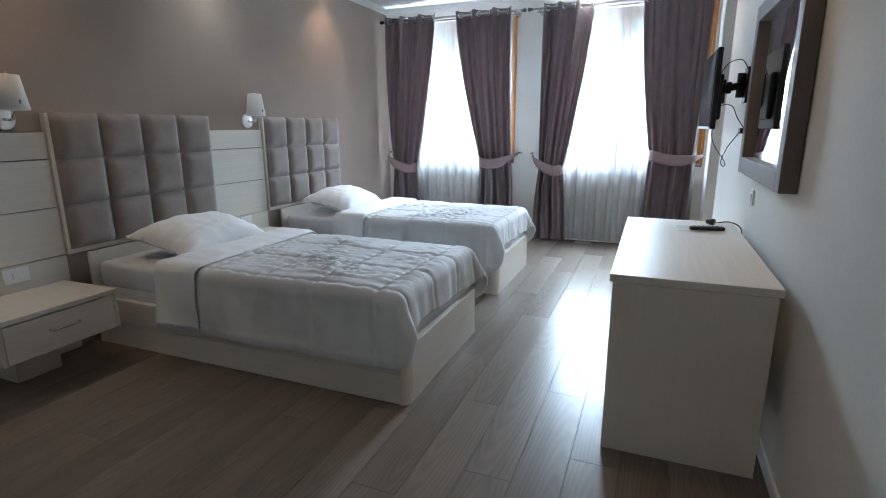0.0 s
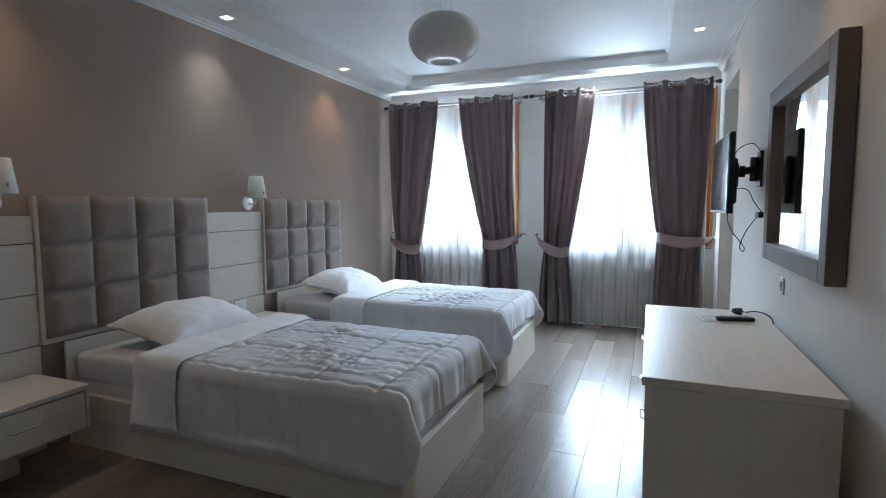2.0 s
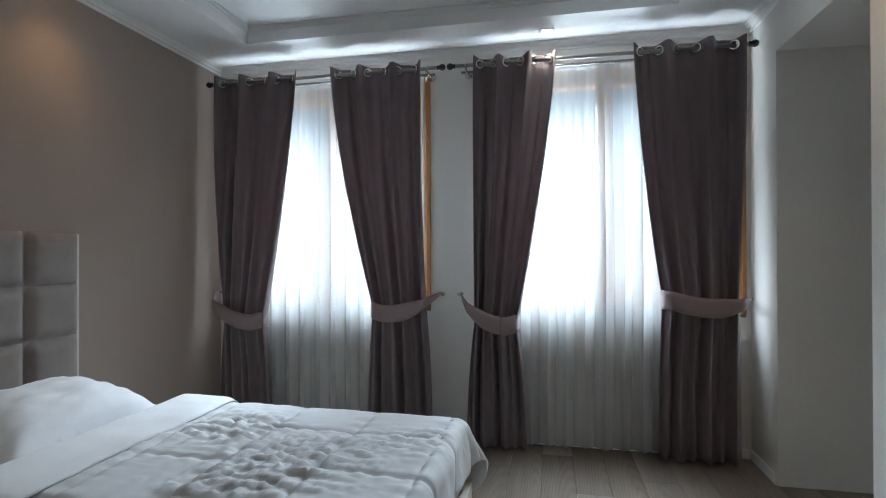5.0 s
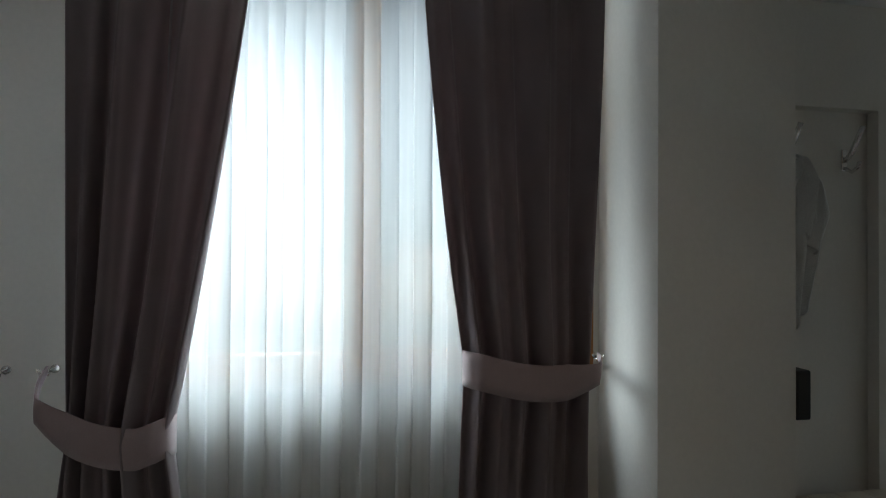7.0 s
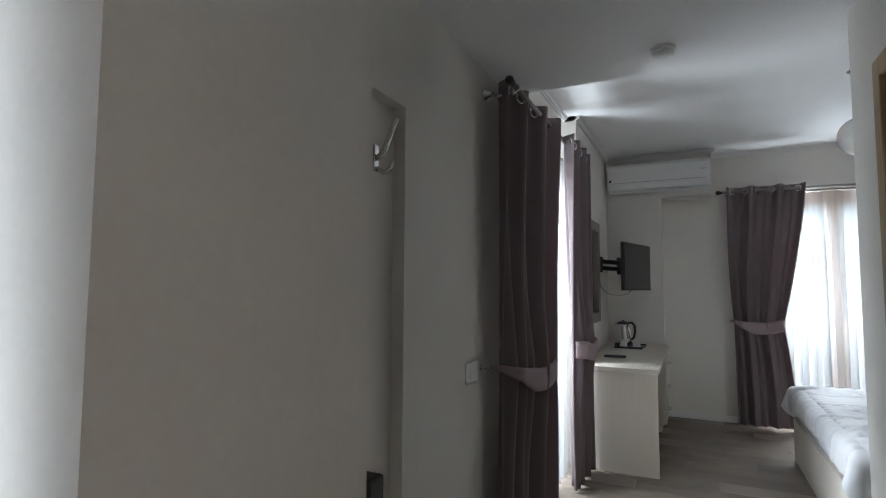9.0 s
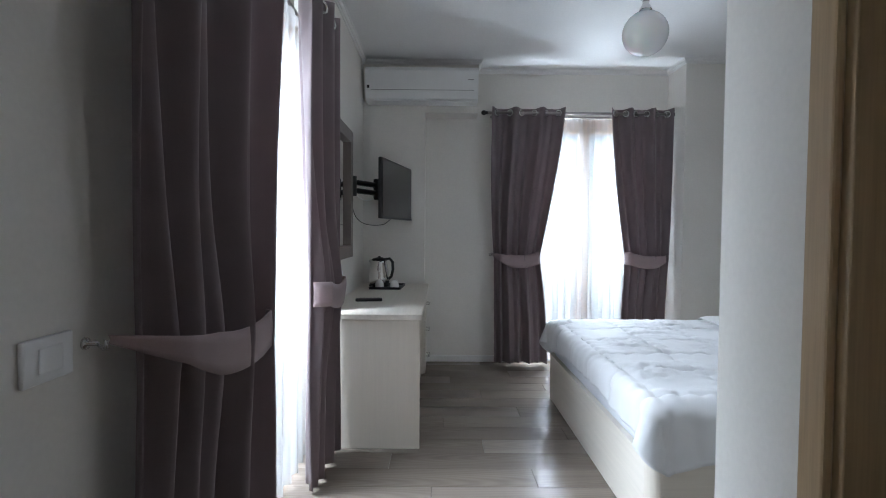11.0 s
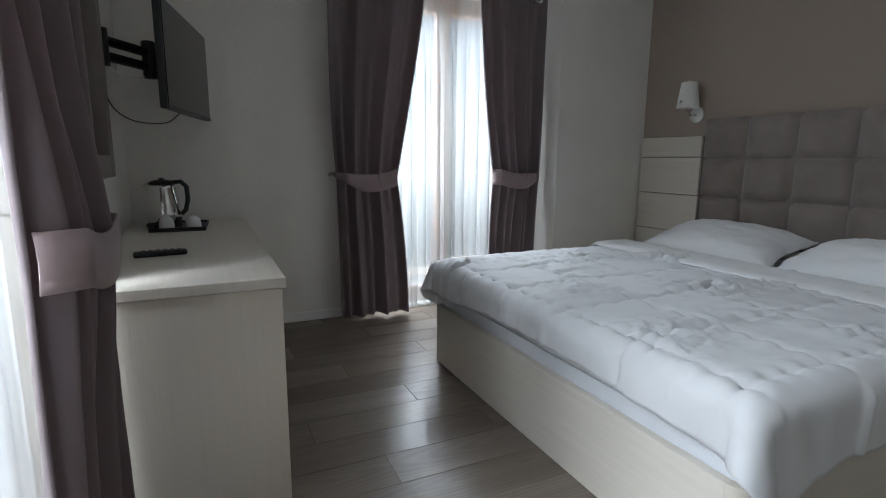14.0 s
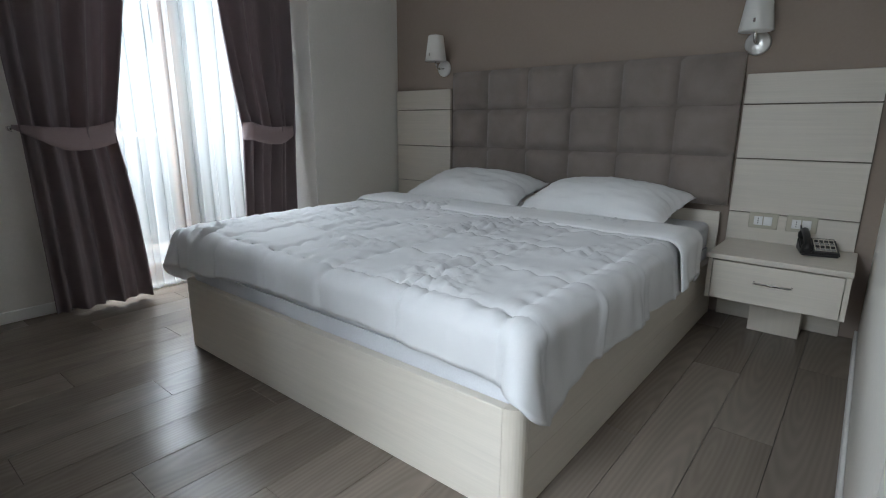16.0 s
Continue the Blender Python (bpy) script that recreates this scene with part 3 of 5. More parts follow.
def voile_panel(m, x0, x1, zt, zb, y, seed, label, pitch=0.118):
    bm = bmesh.new()
    n = int((x1 - x0) / 0.011)
    zs = [zt, zt - 0.02, zt - 0.08, zt - 0.12] + [zt - 0.12 - (zt - 0.12 - zb) * i / 22 for i in range(1, 23)]
    rows = []
    for z in zs:
        k = min(1, (zt - z) / 0.5)
        row = []
        for i in range(n + 1):
            x = x0 + (x1 - x0) * i / n
            a = 2 * math.pi * x / pitch + 2.2 * wrinkle(x, seed, 0, 2.5) * k + 0.5 * wrinkle(x, seed + 4, z * 0.5, 1.5)
            gather = 0.006 * math.sin(2 * math.pi * x / 0.024) * (1 - k)
            row.append((x + 0.011 * k * math.sin(2 * a + 0.6), y + gather + (0.007 + 0.022 * k) * math.sin(a) + 0.008 * k * math.sin(a * 0.43 + seed), z + (0.008 * wrinkle(x * 9, seed, 0, 1) if z == zb else 0)))
        rows.append(row)
    sheet(bm, rows)
    ob = single("voile_curtain", bm, voile, label, "curtain", "voile curtains", True)
    ob.matrix_world = m
    return ob


def curtain_rod(m, x0, x1, z, y, y2, label, ends=(1, 1)):
    """Double rod: a thick one for the drapes and a thin one behind for the voile, on two brackets."""
    r = thing("curtain_rod", m @ pose(x0, 0, z), label, "curtain rod", "curtain rods")
    L = x1 - x0
    part("rod", tube(bmesh.new(), [(0, y, 0), (L / 2, y, 0), (L, y, 0)], 0.013, 12), rod_metal, r, "", True)
    part("rear_rod", tube(bmesh.new(), [(0.03, y2, -0.02), (L / 2, y2, -0.02), (L - 0.03, y2, -0.02)], 0.009, 10), rod_metal, r, "", True)
    for s, x in ((-1, 0), (1, L)):
        part("finial", lathe(bmesh.new(), [(0.013, 0), (0.018, 0.006), (0.012, 0.012), (0.021, 0.028), (0.023, 0.04), (0.016, 0.055), (0.004, 0.06)], pose(x, y, 0, 0, 90 * s, 0), 16), black_plastic, r, "dark turned finial", True)
    for x in (0.07, L - 0.07):
        bm = bmesh.new()
        lathe(bm, [(0.030, 0), (0.030, 0.006), (0.022, 0.014), (0.013, 0.034), (0.010, 0.05)], pose(x, -0.001, -0.012, 90), 18)
        tube(bm, [(x, -0.03, -0.012), (x, y2, -0.030), (x, y, -0.016)], 0.008, 10)
        ring(bm, (x, y, 0), (1, 0, 0), 0.016, 0.005, 16, 8)
        ring(bm, (x, y2, -0.02), (1, 0, 0), 0.012, 0.004, 14, 8)
        part("bracket", bm, chrome, r, "chrome bracket", True)
    return r


ZR = 2.615
curtain_rod(NORTH, 0.06, 1.80, ZR, -0.168, -0.092, "double metal curtain rod with dark finials over a window")
curtain_rod(NORTH, 1.93, 3.765, ZR, -0.168, -0.092, "double metal curtain rod with dark finials over a window")
voile_panel(NORTH, 0.16, 1.70, ZR - 0.03, 0.03, -0.092, 1.0, "sheer white voile curtain lit by daylight")
voile_panel(NORTH, 2.05, 3.73, ZR - 0.03, 0.03, -0.092, 7.0, "sheer white voile curtain lit by daylight")
MAUVE = "mauve-brown eyelet drape tied back beside the window"
curtain(NORTH, (0.085, 0.755), (0.15, 0.50), (0.12, 0.545), ZR + 0.05, 0.84, 0.02, -0.168, 3, 3, 1, (0.02, 1.025), MAUVE)
curtain(NORTH, (1.02, 1.69), (1.325, 1.72), (1.29, 1.765), ZR + 0.05, 0.93, 0.02, -0.168, 3, 5, -1, (1.805, 1.035), MAUVE)
curtain(NORTH, (2.055, 2.60), (2.06, 2.35), (2.01, 2.41), ZR + 0.05, 0.86, 0.02, -0.168, 3, 8, 1, (1.945, 1.035), MAUVE)
curtain(NORTH, (3.08, 3.735), (3.265, 3.70), (3.235, 3.69), ZR + 0.05, 1.03, 0.02, -0.168, 3, 11, -1, (3.80, 1.03), MAUVE)
# double room: balcony doors
ZN = 2.38
curtain_rod(NORTH, 5.86, 7.68, ZN, -0.17, -0.06, "double metal curtain rod with dark finials over a balcony door")
voile_panel(NORTH, 6.32, 7.60, ZN - 0.03, 0.03, -0.06, 15.0, "sheer white voile curtain lit by daylight")
curtain(NORTH, (5.88, 6.635), (5.93, 6.475), (5.90, 6.515), ZN + 0.05, 0.93, 0.02, (-0.10, -0.185), 3, 21, 1, (5.865, 1.0), MAUVE)
curtain(NORTH, (6.98, 7.60), (7.18, 7.59), (7.12, 7.60), ZN + 0.05, 0.95, 0.02, -0.20, 3, 25, -1, (7.66, 1.0), MAUVE)
ZE = 2.36
curtain_rod(EAST, 1.235, 2.955, ZE, -0.15, -0.06, "double metal curtain rod with dark finials over a balcony door")
voile_panel(EAST, 1.45, 2.93, ZE - 0.03, 0.03, -0.06, 31.0, "sheer white voile curtain lit by daylight")
curtain(EAST, (1.27, 1.945), (1.31, 1.735), (1.32, 1.82), ZE + 0.05, 1.02, 0.03, -0.15, 3, 33, 1, (1.29, 1.04), MAUVE)
curtain(EAST, (2.37, 2.945), (2.535, 2.93), (2.50, 2.90), ZE + 0.05, 1.02, 0.03, -0.15, 3, 37, -1, (2.955, 1.04), MAUVE)


# ---------- beds ----------
def cushion(bm, x0, x1, y0, y1, z0, z1, n=10, puff=1.0):
    """A stuffed pillow-like block, domed on its +x face."""
    rows = []
    for j in range(n + 1):
        v = j / n
        row = []
        for i in range(n + 1):
            u = i / n
            e = min(u, 1 - u, v, 1 - v)
            d = 1 - math.exp(-e * 15)
            row.append((x0 + (x1 - x0) * d * puff, y0 + (y1 - y0) * u, z0 + (z1 - z0) * v))
        rows.append(row)
    return sheet(bm, rows)


def headboard(m, width, cols, label, edge=0.018):
    h = thing("headboard", m, label, "headboard", "tufted headboards")
    z0, z1 = 0.63, 1.447
    part("backing", boxed(0.0, 0.045, -width / 2 - edge, width / 2 + edge, z0 - max(0.0, edge * 1.6), z1 - 0.006, bevel=0.003, seg=1), cream_z, h, "cream laminate backing board")
    part("panel_base", boxed(0.045, 0.0475, -width / 2 + 0.002, width / 2 - 0.002, z0 + 0.002, z1 - 0.002), velvet, h)
    w, hh = width / cols, (z1 - z0) / 3
    for c in range(cols):
        for r in range(3):
            y0, zz = -width / 2 + c * w, z0 + r * hh
            part("panel", cushion(bmesh.new(), 0.046, 0.092, y0 + 0.0016, y0 + w - 0.0016, zz + 0.0016, zz + hh - 0.0016), velvet, h, "", True)
    return h


def pillow(m, w, d, h, label, seed):
    bm = bmesh.new()
    n, k = 34, 24
    for side in (1, -1):
        rows = []
        for j in range(k + 1):
            v = 2 * j / k - 1
            row = []
            for i in range(n + 1):
                u = 2 * i / n - 1
                e = max(0.0, (1 - abs(u) ** 2.6)) ** 0.55 * max(0.0, (1 - abs(v) ** 2.6)) ** 0.55
                pinch = 1 - 0.07 * (1 - abs(v)) * abs(u) ** 3
                pinch_v = 1 - 0.09 * (1 - abs(u)) * abs(v) ** 3
                z = side * e * h / 2 * (1 + 0.12 * wrinkle(u, v, seed, 1.6)) * (1.0 if side > 0 else 0.55)
                z += 0.011 * wrinkle(u * 2 + seed, v * 5, side, 1.8) + 0.007 * (1 - min(1.0, 3.5 * abs(wrinkle(u * 3.2 + v, v * 4 - u, seed, 1.3)))) ** 1.6 * e + 0.004 * math.sin(9 * u + 6 * v * v + seed) * (abs(u) ** 2)
                row.append((v * d / 2 * pinch_v, u * w / 2 * pinch, h * 0.30 + z))
            rows.append(row)
        sheet(bm, rows)
    bmesh.ops.remove_doubles(bm, verts=bm.verts, dist=0.0005)
    return single("pillow", bm, linen, label, "pillow", "bed pillows", True, m)


def duvet(m, x0, L, W, top, side, foot, seed, label, crumple=1.0, corner=0.0, flap=0.6):
    """Quilted duvet: x0..L over the mattress, hanging `side` at both long sides and `foot` at the end; its head end is turned back."""
    d = thing("duvet", m, label, "duvet", "quilted duvets")

    def place(t, s, lift, plain=False):
        # the cloth hangs lower towards its corners
        ka = min(1.0, max(0.0, (t - L + 0.40) / 0.40)) ** 1.6
        kb = min(1.0, max(0.0, (abs(s) - W / 2 + 0.55) / 0.55)) ** 1.6
        a = max(0.0, abs(s) - W / 2) * (1 + 0.30 * corner * ka)
        b = max(0.0, t - L) * (1 + 0.45 * corner * kb)
        ax = a / (math.hypot(a, b) + 1e-9)
        run = flap * b * ax            # the side flap runs on past the foot board
        b *= 1 - flap * ax
        g = math.hypot(a, b)
        R = 0.06
        if g < 1e-9:
            out, drop, ax, bx = 0.0, 0.0, 0.0, 0.0
        else:
            th = min(g / R, math.pi / 2)
            out = R * math.sin(th)
            drop = R * (1 - math.cos(th)) + max(0.0, g - R * math.pi / 2)
            ax, bx = a / g, b / g
            out += (0.06 + 0.34 * ax * bx) * max(0.0, g - 0.10)
        # ripples along the hanging edge
        rip = 0.011 * min(1, g / 0.2) * math.sin((t * 9 + s * 11) + 3 * wrinkle(t, s, seed, 1.3))
        # gathers that fan out towards the hem
        along = t * (ax > 0.5) + s * (bx > 0.5)
        rip += 0.007 * min(1, g / 0.16) * math.sin(along * 41 + 6 * wrinkle(t, s, seed + 5, 2.1)) * (0.35 + abs(wrinkle(t, s, seed + 8, 3.0)))
        rip *= 1 - 1.8 * ax * bx
        x = min(t, L) + run + (out + rip) * bx
        y = math.copysign(min(abs(s), W / 2) + (out + rip) * ax, s)
        inner = 1 - min(1, g / 0.05)
        # puffed squares with gathered seams
        q = 0.36
        fx, fy = abs(((t - x0) / q + 0.5) % 1 - 0.5) * q, abs(((s + W / 2) / q + 0.5) % 1 - 0.5) * q
        seam = -0.010 * math.exp(-(fx / 0.014) ** 2) - 0.010 * math.exp(-(fy / 0.014) ** 2)
        pk = 0.0045 * math.exp(-(fx / 0.045) ** 2) * math.sin(s * 62 + 5 * wrinkle(s, t, seed, 3)) + 0.004 * math.exp(-(fy / 0.035) ** 2) * math.sin(t * 58 + 5 * wrinkle(t, s, seed, 3))
        w1 = 0.008 * wrinkle(t, s * 0.7, seed, 1.7) + 0.004 * wrinkle(t * 1.6, s, seed + 3, 5.0)
        # crinkles drawn out along the bed, strongest inside the quilted field
        n1 = abs(wrinkle(t * 5.5 + 0.8 * wrinkle(t, s, seed, 4.0) + s * 3.0, s * 16.0, seed + 9, 1.0))
        n2 = abs(wrinkle(t * 7.0 - s * 3.0, s * 6.0 + t * 4.0, seed + 17, 2.3))
        field = min(1.15, max(0.0, (0.12 if corner else 0.42) + 1.7 * wrinkle(t, s, seed + 20, 2.6))) * (1.0 if abs(s) < W / 2 - 0.10 else 0.35)
        w2 = field * (0.012 * (1 - min(1.0, n1 * 3.4)) ** 1.8 + 0.010 * (1 - min(1.0, n2 * 4.0)) ** 1.8)
        n3 = abs(wrinkle(t * 11.0 + 0.5 * wrinkle(t, s, seed, 3.0), s * 19.0 - t * 5.0, seed + 31, 1.0))
        w2 += field * 0.008 * (1 - min(1.0, n3 * 2.6)) ** 1.8
        w2 *= inner
        bump = 0.35 * w1 if plain else seam + (pk * (0.3 + 0.7 * inner) + w2) * crumple + w1
        z = top - drop + lift + bump * (0.45 + 0.55 * inner)
        if g > 0 and plain:
            x += lift * bx
            y += math.copysign(lift * ax, s)
        if g > 0:
            x += bump * bx * 0.9
            y += math.copysign(bump * ax * 0.9, s)
        return (x, y, max(z, 0.06))

    nt, ns = int((L + foot - x0) / 0.0125), int((W + 2 * side) / 0.0125)
    rows = []
    for j in range(nt + 1):
        row = []
        for i in range(ns + 1):
            u = 2 * i / ns - 1
            v = j / nt
            # rounded outer corners of the cloth
            s = u * (W / 2 + side)
            t = x0 + (L + foot - x0) * v
            cr = 0.20
            es, et = (W / 2 + side) - abs(s), (L + foot) - t
            if es < cr and et < cr:
                kx, ky = cr - es, cr - et
                r = math.hypot(kx, ky)
                mx = max(kx, ky)
                if r > 1e-6 and mx > 0:
                    s = math.copysign((W / 2 + side) - cr + kx * mx / r, s)
                    t = (L + foot) - cr + ky * mx / r
            hem = 0.03 * wrinkle(s, t, seed + 1, 2.0)
            row.append(place(t + hem * max(0.0, (v - 0.85) / 0.15) * min(1.0, max(0.0, es / 0.3)), s, 0.0))
        rows.append(row)
    cl = part("cover", sheet(bmesh.new(), rows), quilt_linen, d, "", True)
    so = cl.modifiers.new("thickness", 'SOLIDIFY')
    so.thickness, so.offset = 0.013, 1
    # turned-back head end, folded over the top
    rows = []
    for j in range(26):
        v = j / 25
        row = []
        for i in range(ns + 1):
            u = 2 * i / ns - 1
            s = u * (W / 2 + side * 0.98)
            t = x0 - 0.02 + 0.34 * v + 0.015 * wrinkle(s, seed, 0, 2.5) * v
            p = place(t, s, (0.028 * math.sin(min(1, v * 6) * math.pi / 2) - 0.013 * max(0.0, (v - 0.8) / 0.2) ** 2) + 0.004 * wrinkle(t * 2, s * 5, seed + 2, 2.0), True)
            row.append((p[0], p[1] * 1.012, p[2] - (0.03 * (1 - v * 8) if v < 0.125 else 0)))
        rows.append(row)
    tb = part("turned_back_sheet", sheet(bmesh.new(), rows), linen, d, "smooth white sheet turned back over the duvet", True)
    so = tb.modifiers.new("thickness", 'SOLIDIFY')
    so.thickness, so.offset = 0.006, 1
    return d


def bed(m, L, W, fh, mz, label):
    """Low laminate bed frame with a rounded corner post at each foot corner, and its mattress."""
    b = thing("bed", m, label, "bed", "laminate beds")
    t = 0.035
    for s in (-1, 1):
        y = s * (W / 2 - t / 2)
        part("side_rail", boxed(0.02, L - 0.05, y - t / 2, y + t / 2, fh * 0.5 + 0.002, fh, bevel=0.003, seg=1), cream_x, b)
        part("base_rail", boxed(0.02, L - 0.05, y - t / 2 + 0.004, y + t / 2 - 0.004, 0.0, fh * 0.5, bevel=0.003, seg=1), cream_x, b)
        bm = bmesh.new()
        pts = [(0, 0), (0.05, 0)] + [(0.05 * math.cos(a), 0.05 * math.sin(a)) for a in [i * math.pi / 16 for i in range(1, 8)]] + [(0, 0.05)]
        lo = [bm.verts.new((L - 0.05 + px, s * (W / 2 - 0.05 + py), 0.0)) for px, py in pts]
        hi = [bm.verts.new((L - 0.05 + px, s * (W / 2 - 0.05 + py), fh + 0.002)) for px, py in pts]
        n = len(pts)
        for i in range(n):
            bm.faces.new((lo[i], lo[(i + 1) % n], hi[(i + 1) % n], hi[i]))
        bm.faces.new(lo[::-1])
        bm.faces.new(hi)
        part("corner_post", bm, cream_z, b, "rounded laminate corner post")
    part("foot_board", boxed(L - t, L, -W / 2 + 0.05, W / 2 - 0.05, 0.0, fh, bevel=0.003, seg=1), cream_y, b)
    part("head_board", boxed(0.0, 0.02, -W / 2, W / 2, 0.0, 0.60, bevel=0.003, seg=1), cream_y, b)
    part("slat_base", boxed(0.03, L - 0.04, -W / 2 + 0.04, W / 2 - 0.04, fh - 0.10, fh - 0.02), dark_gap, b)
    mt = thing("mattress", m, "white fitted mattress in a low bed frame", "mattress", "mattresses")
    zs = fh - 0.02 + (mz - fh + 0.02) * 0.3
    part("core", boxed(0.032, L - 0.039, -W / 2 + 0.039, W / 2 - 0.039, fh - 0.02, zs + 0.01), mattress_cloth, mt, "pale mattress core")
    part("fitted_sheet", boxed(0.03, L - 0.037, -W / 2 + 0.037, W / 2 - 0.037, zs, mz, bevel=0.035, seg=4), mattress_cloth, mt, "taut white fitted sheet", True)
    return b


HB = "taupe velvet headboard tufted in squares on the wall"
for yc, yb, Lx in ((-3.707, -3.678, 2.285), (-1.90, -1.845, 2.215)):
    headboard(pose(0.0, yc, 0), 1.17, 4, HB)
    base = pose(0.06, yb, 0)
    bed(base, Lx - 0.06, 1.07, 0.31, 0.53, "cream laminate single bed with a low box frame")
    duvet(base, 0.62, Lx - 0.155, 0.98, 0.575, 0.40, 0.25, int(abs(yc) * 10), "white quilted single duvet, rumpled, turned back at the pillow")
    pillow(base @ pose(0.36, 0.02, 0.555, 0, 12, 4), 0.78, 0.50, 0.25, "plump white pillow leaning at the headboard", yc)
headboard(pose(7.695, SY, 0, 0, 0, 90), 1.96, 6, HB, -0.006)
base2 = pose(7.685, SY + 0.06, 0, 0, 0, 90)
bed(base2, 2.145, 1.89, 0.335, 0.54, "cream laminate double bed with a low box frame")
duvet(base2, 0.66, 2.105, 1.83, 0.585, 0.25, 0.165, 77, "white quilted double duvet, rumpled, turned back at the pillows", 1.5, 0.8, 0.35)
pillow(base2 @ pose(0.38, -0.47, 0.565, 0, 12, 3), 0.84, 0.50, 0.25, "plump white pillow leaning at the headboard", 5.0)
pillow(base2 @ pose(0.38, 0.42, 0.565, 0, 12, -4), 0.84, 0.50, 0.25, "plump white pillow leaning at the headboard", 8.0)


# ---------- wall panels and nightstands ----------
def wall_panel(m, width, label):
    p = thing("wall_panel", m, label, "wall panel", "laminate wall panels")
    part("backing", boxed(0.001, 0.012, -width / 2, width / 2, 0.0, 1.33), joint_brown, p, "recessed backing, brown for the shade in the joints")
    z = [0.0, 0.605, 0.895, 1.178, 1.335]
    for a, b in zip(z, z[1:]):
        part("board", boxed(0.012, 0.034, -width / 2 + 0.002, width / 2 - 0.002, a + 0.003, b - 0.003, bevel=0.002, seg=1), cream_y, p)
    return p


WP = "cream laminate wall panel with horizontal joints beside a bed"
wall_panel(pose(0, -4.655, 0), 0.68, WP)
wall_panel(pose(0, -2.807, 0), 0.59, WP)
wall_panel(pose(6.415, SY, 0, 0, 0, 90), 0.58, WP)
wall_panel(pose(8.995, SY, 0, 0, 0, 90), 0.58, WP)


def nightstand(m, w, label):
    n = thing("nightstand", m, label, "nightstand", "nightstands")
    d, z0, z1 = 0.49, 0.225, 0.455
    bm = bmesh.new()
    box(bm, 0.036, d, -w / 2, -w / 2 + 0.02, z0, z1 - 0.028, 0.002, 1)
    box(bm, 0.036, d, w / 2 - 0.02, w / 2, z0, z1 - 0.028, 0.002, 1)
    box(bm, 0.036, d - 0.02, -w / 2 + 0.02, w / 2 - 0.02, z0, z0 + 0.018)
    part("body", bm, cream_x, n)
    part("top", boxed(0.036, d + 0.006, -w / 2 - 0.004, w / 2 + 0.004, z1 - 0.026, z1, bevel=0.003), cream_y, n)
    dr = part("drawer", boxed(d - 0.018, d + 0.001, -w / 2 + 0.023, w / 2 - 0.023, z0 + 0.003, z1 - 0.033, bevel=0.002, seg=1), cream_y, n)
    zc = (z0 + z1) / 2
    bm = tube(bmesh.new(), [(d, -0.075, zc), (d + 0.02, -0.075, zc), (d + 0.026, -0.065, zc), (d + 0.026, 0.065, zc), (d + 0.02, 0.075, zc), (d, 0.075, zc)], 0.005, 8)
    part("handle", bm, chrome, dr, "chrome bar handle", True)
    part("plinth", boxed(0.036, 0.20, -0.115, 0.115, 0.0, z0, bevel=0.002, seg=1), cream_z, n)
    return n


NS = "cream laminate nightstand with one drawer, on a wall panel"
nightstand(pose(0, -4.66, 0), 0.60, NS)
nightstand(pose(0, -2.76, 0), 0.49, NS)
nightstand(pose(6.40, SY, 0, 0, 0, 90), 0.57, NS)
nightstand(pose(8.97, SY, 0, 0, 0, 90), 0.50, NS)


def wall_lamp(m, label):
    """Local x out of the wall; the round plate at z = 0."""
    w = thing("wall_lamp", m, label, "wall lamp", "bedside wall lamps")
    part("wall_plate", lathe(bmesh.new(), [(0.060, 0.0), (0.060, 0.012), (0.053, 0.018), (0.004, 0.019)], pose(0.001, 0, 0, 0, 90, 0), 28), plate_metal, w, "round chrome wall plate", True)
    part("arm", tube(bmesh.new(), [(0.015, 0, 0), (0.06, 0, -0.005), (0.095, 0, 0.0), (0.11, 0, 0.03), (0.11, 0, 0.075)], 0.008, 10), chrome, w, "curved chrome arm", True)
    bm = lathe(bmesh.new(), [(0.078, 0.045), (0.080, 0.047), (0.056, 0.225), (0.052, 0.227), (0.074, 0.052)], pose(0.11, 0, 0), 28)
    part("shade", bm, shade_cloth, w, "white conical shade", True)
    part("switch", boxed(0.174, 0.186, -0.006, 0.006, 0.075, 0.10, bevel=0.003), chrome, w, "small chrome switch")
    part("cap", lathe(bmesh.new(), [(0.008, 0.224), (0.008, 0.24), (0.004, 0.244)], pose(0.11, 0, 0), 10), chrome, w, "", True)
    return w


WL = "chrome wall lamp with a white conical shade above a nightstand"
for yy in (-4.50, -2.645):
    wall_lamp(pose(0.0, yy, 1.405), WL)
wall_lamp(pose(6.68, SY, 1.485, 0, 0, 90), WL)
wall_lamp(pose(8.79, SY, 1.485, 0, 0, 90), WL)


def socket(m, w, h, label, kind="socket", plug=False):
    """Cover plate; local x out of the wall."""
    s = thing("wall_socket" if kind == "socket" else "light_switch", m, label, "socket" if kind == "socket" else "switch", "wall plates")
    part("plate", boxed(0.0, 0.009, -w / 2, w / 2, -h / 2, h / 2, bevel=0.003), ivory_plastic if plug else white_plastic, s)
    n = 2 if w > 0.1 else 1
    for i in range(n):
        yc = (i - (n - 1) / 2) * 0.045
        part("rocker", boxed(0.009, 0.013, yc - 0.02, yc + 0.02, -0.024, 0.024, bevel=0.002), white_plastic, s)
    if kind == "socket":
        for z in (-0.012, 0.0, 0.012):
            part("hole", lathe(bmesh.new(), [(0.0028, 0), (0.0028, 0.002)], pose(0.0125, -0.0225 if n == 2 else 0, z, 0, 90, 0), 8), black_plastic, s)
    return s


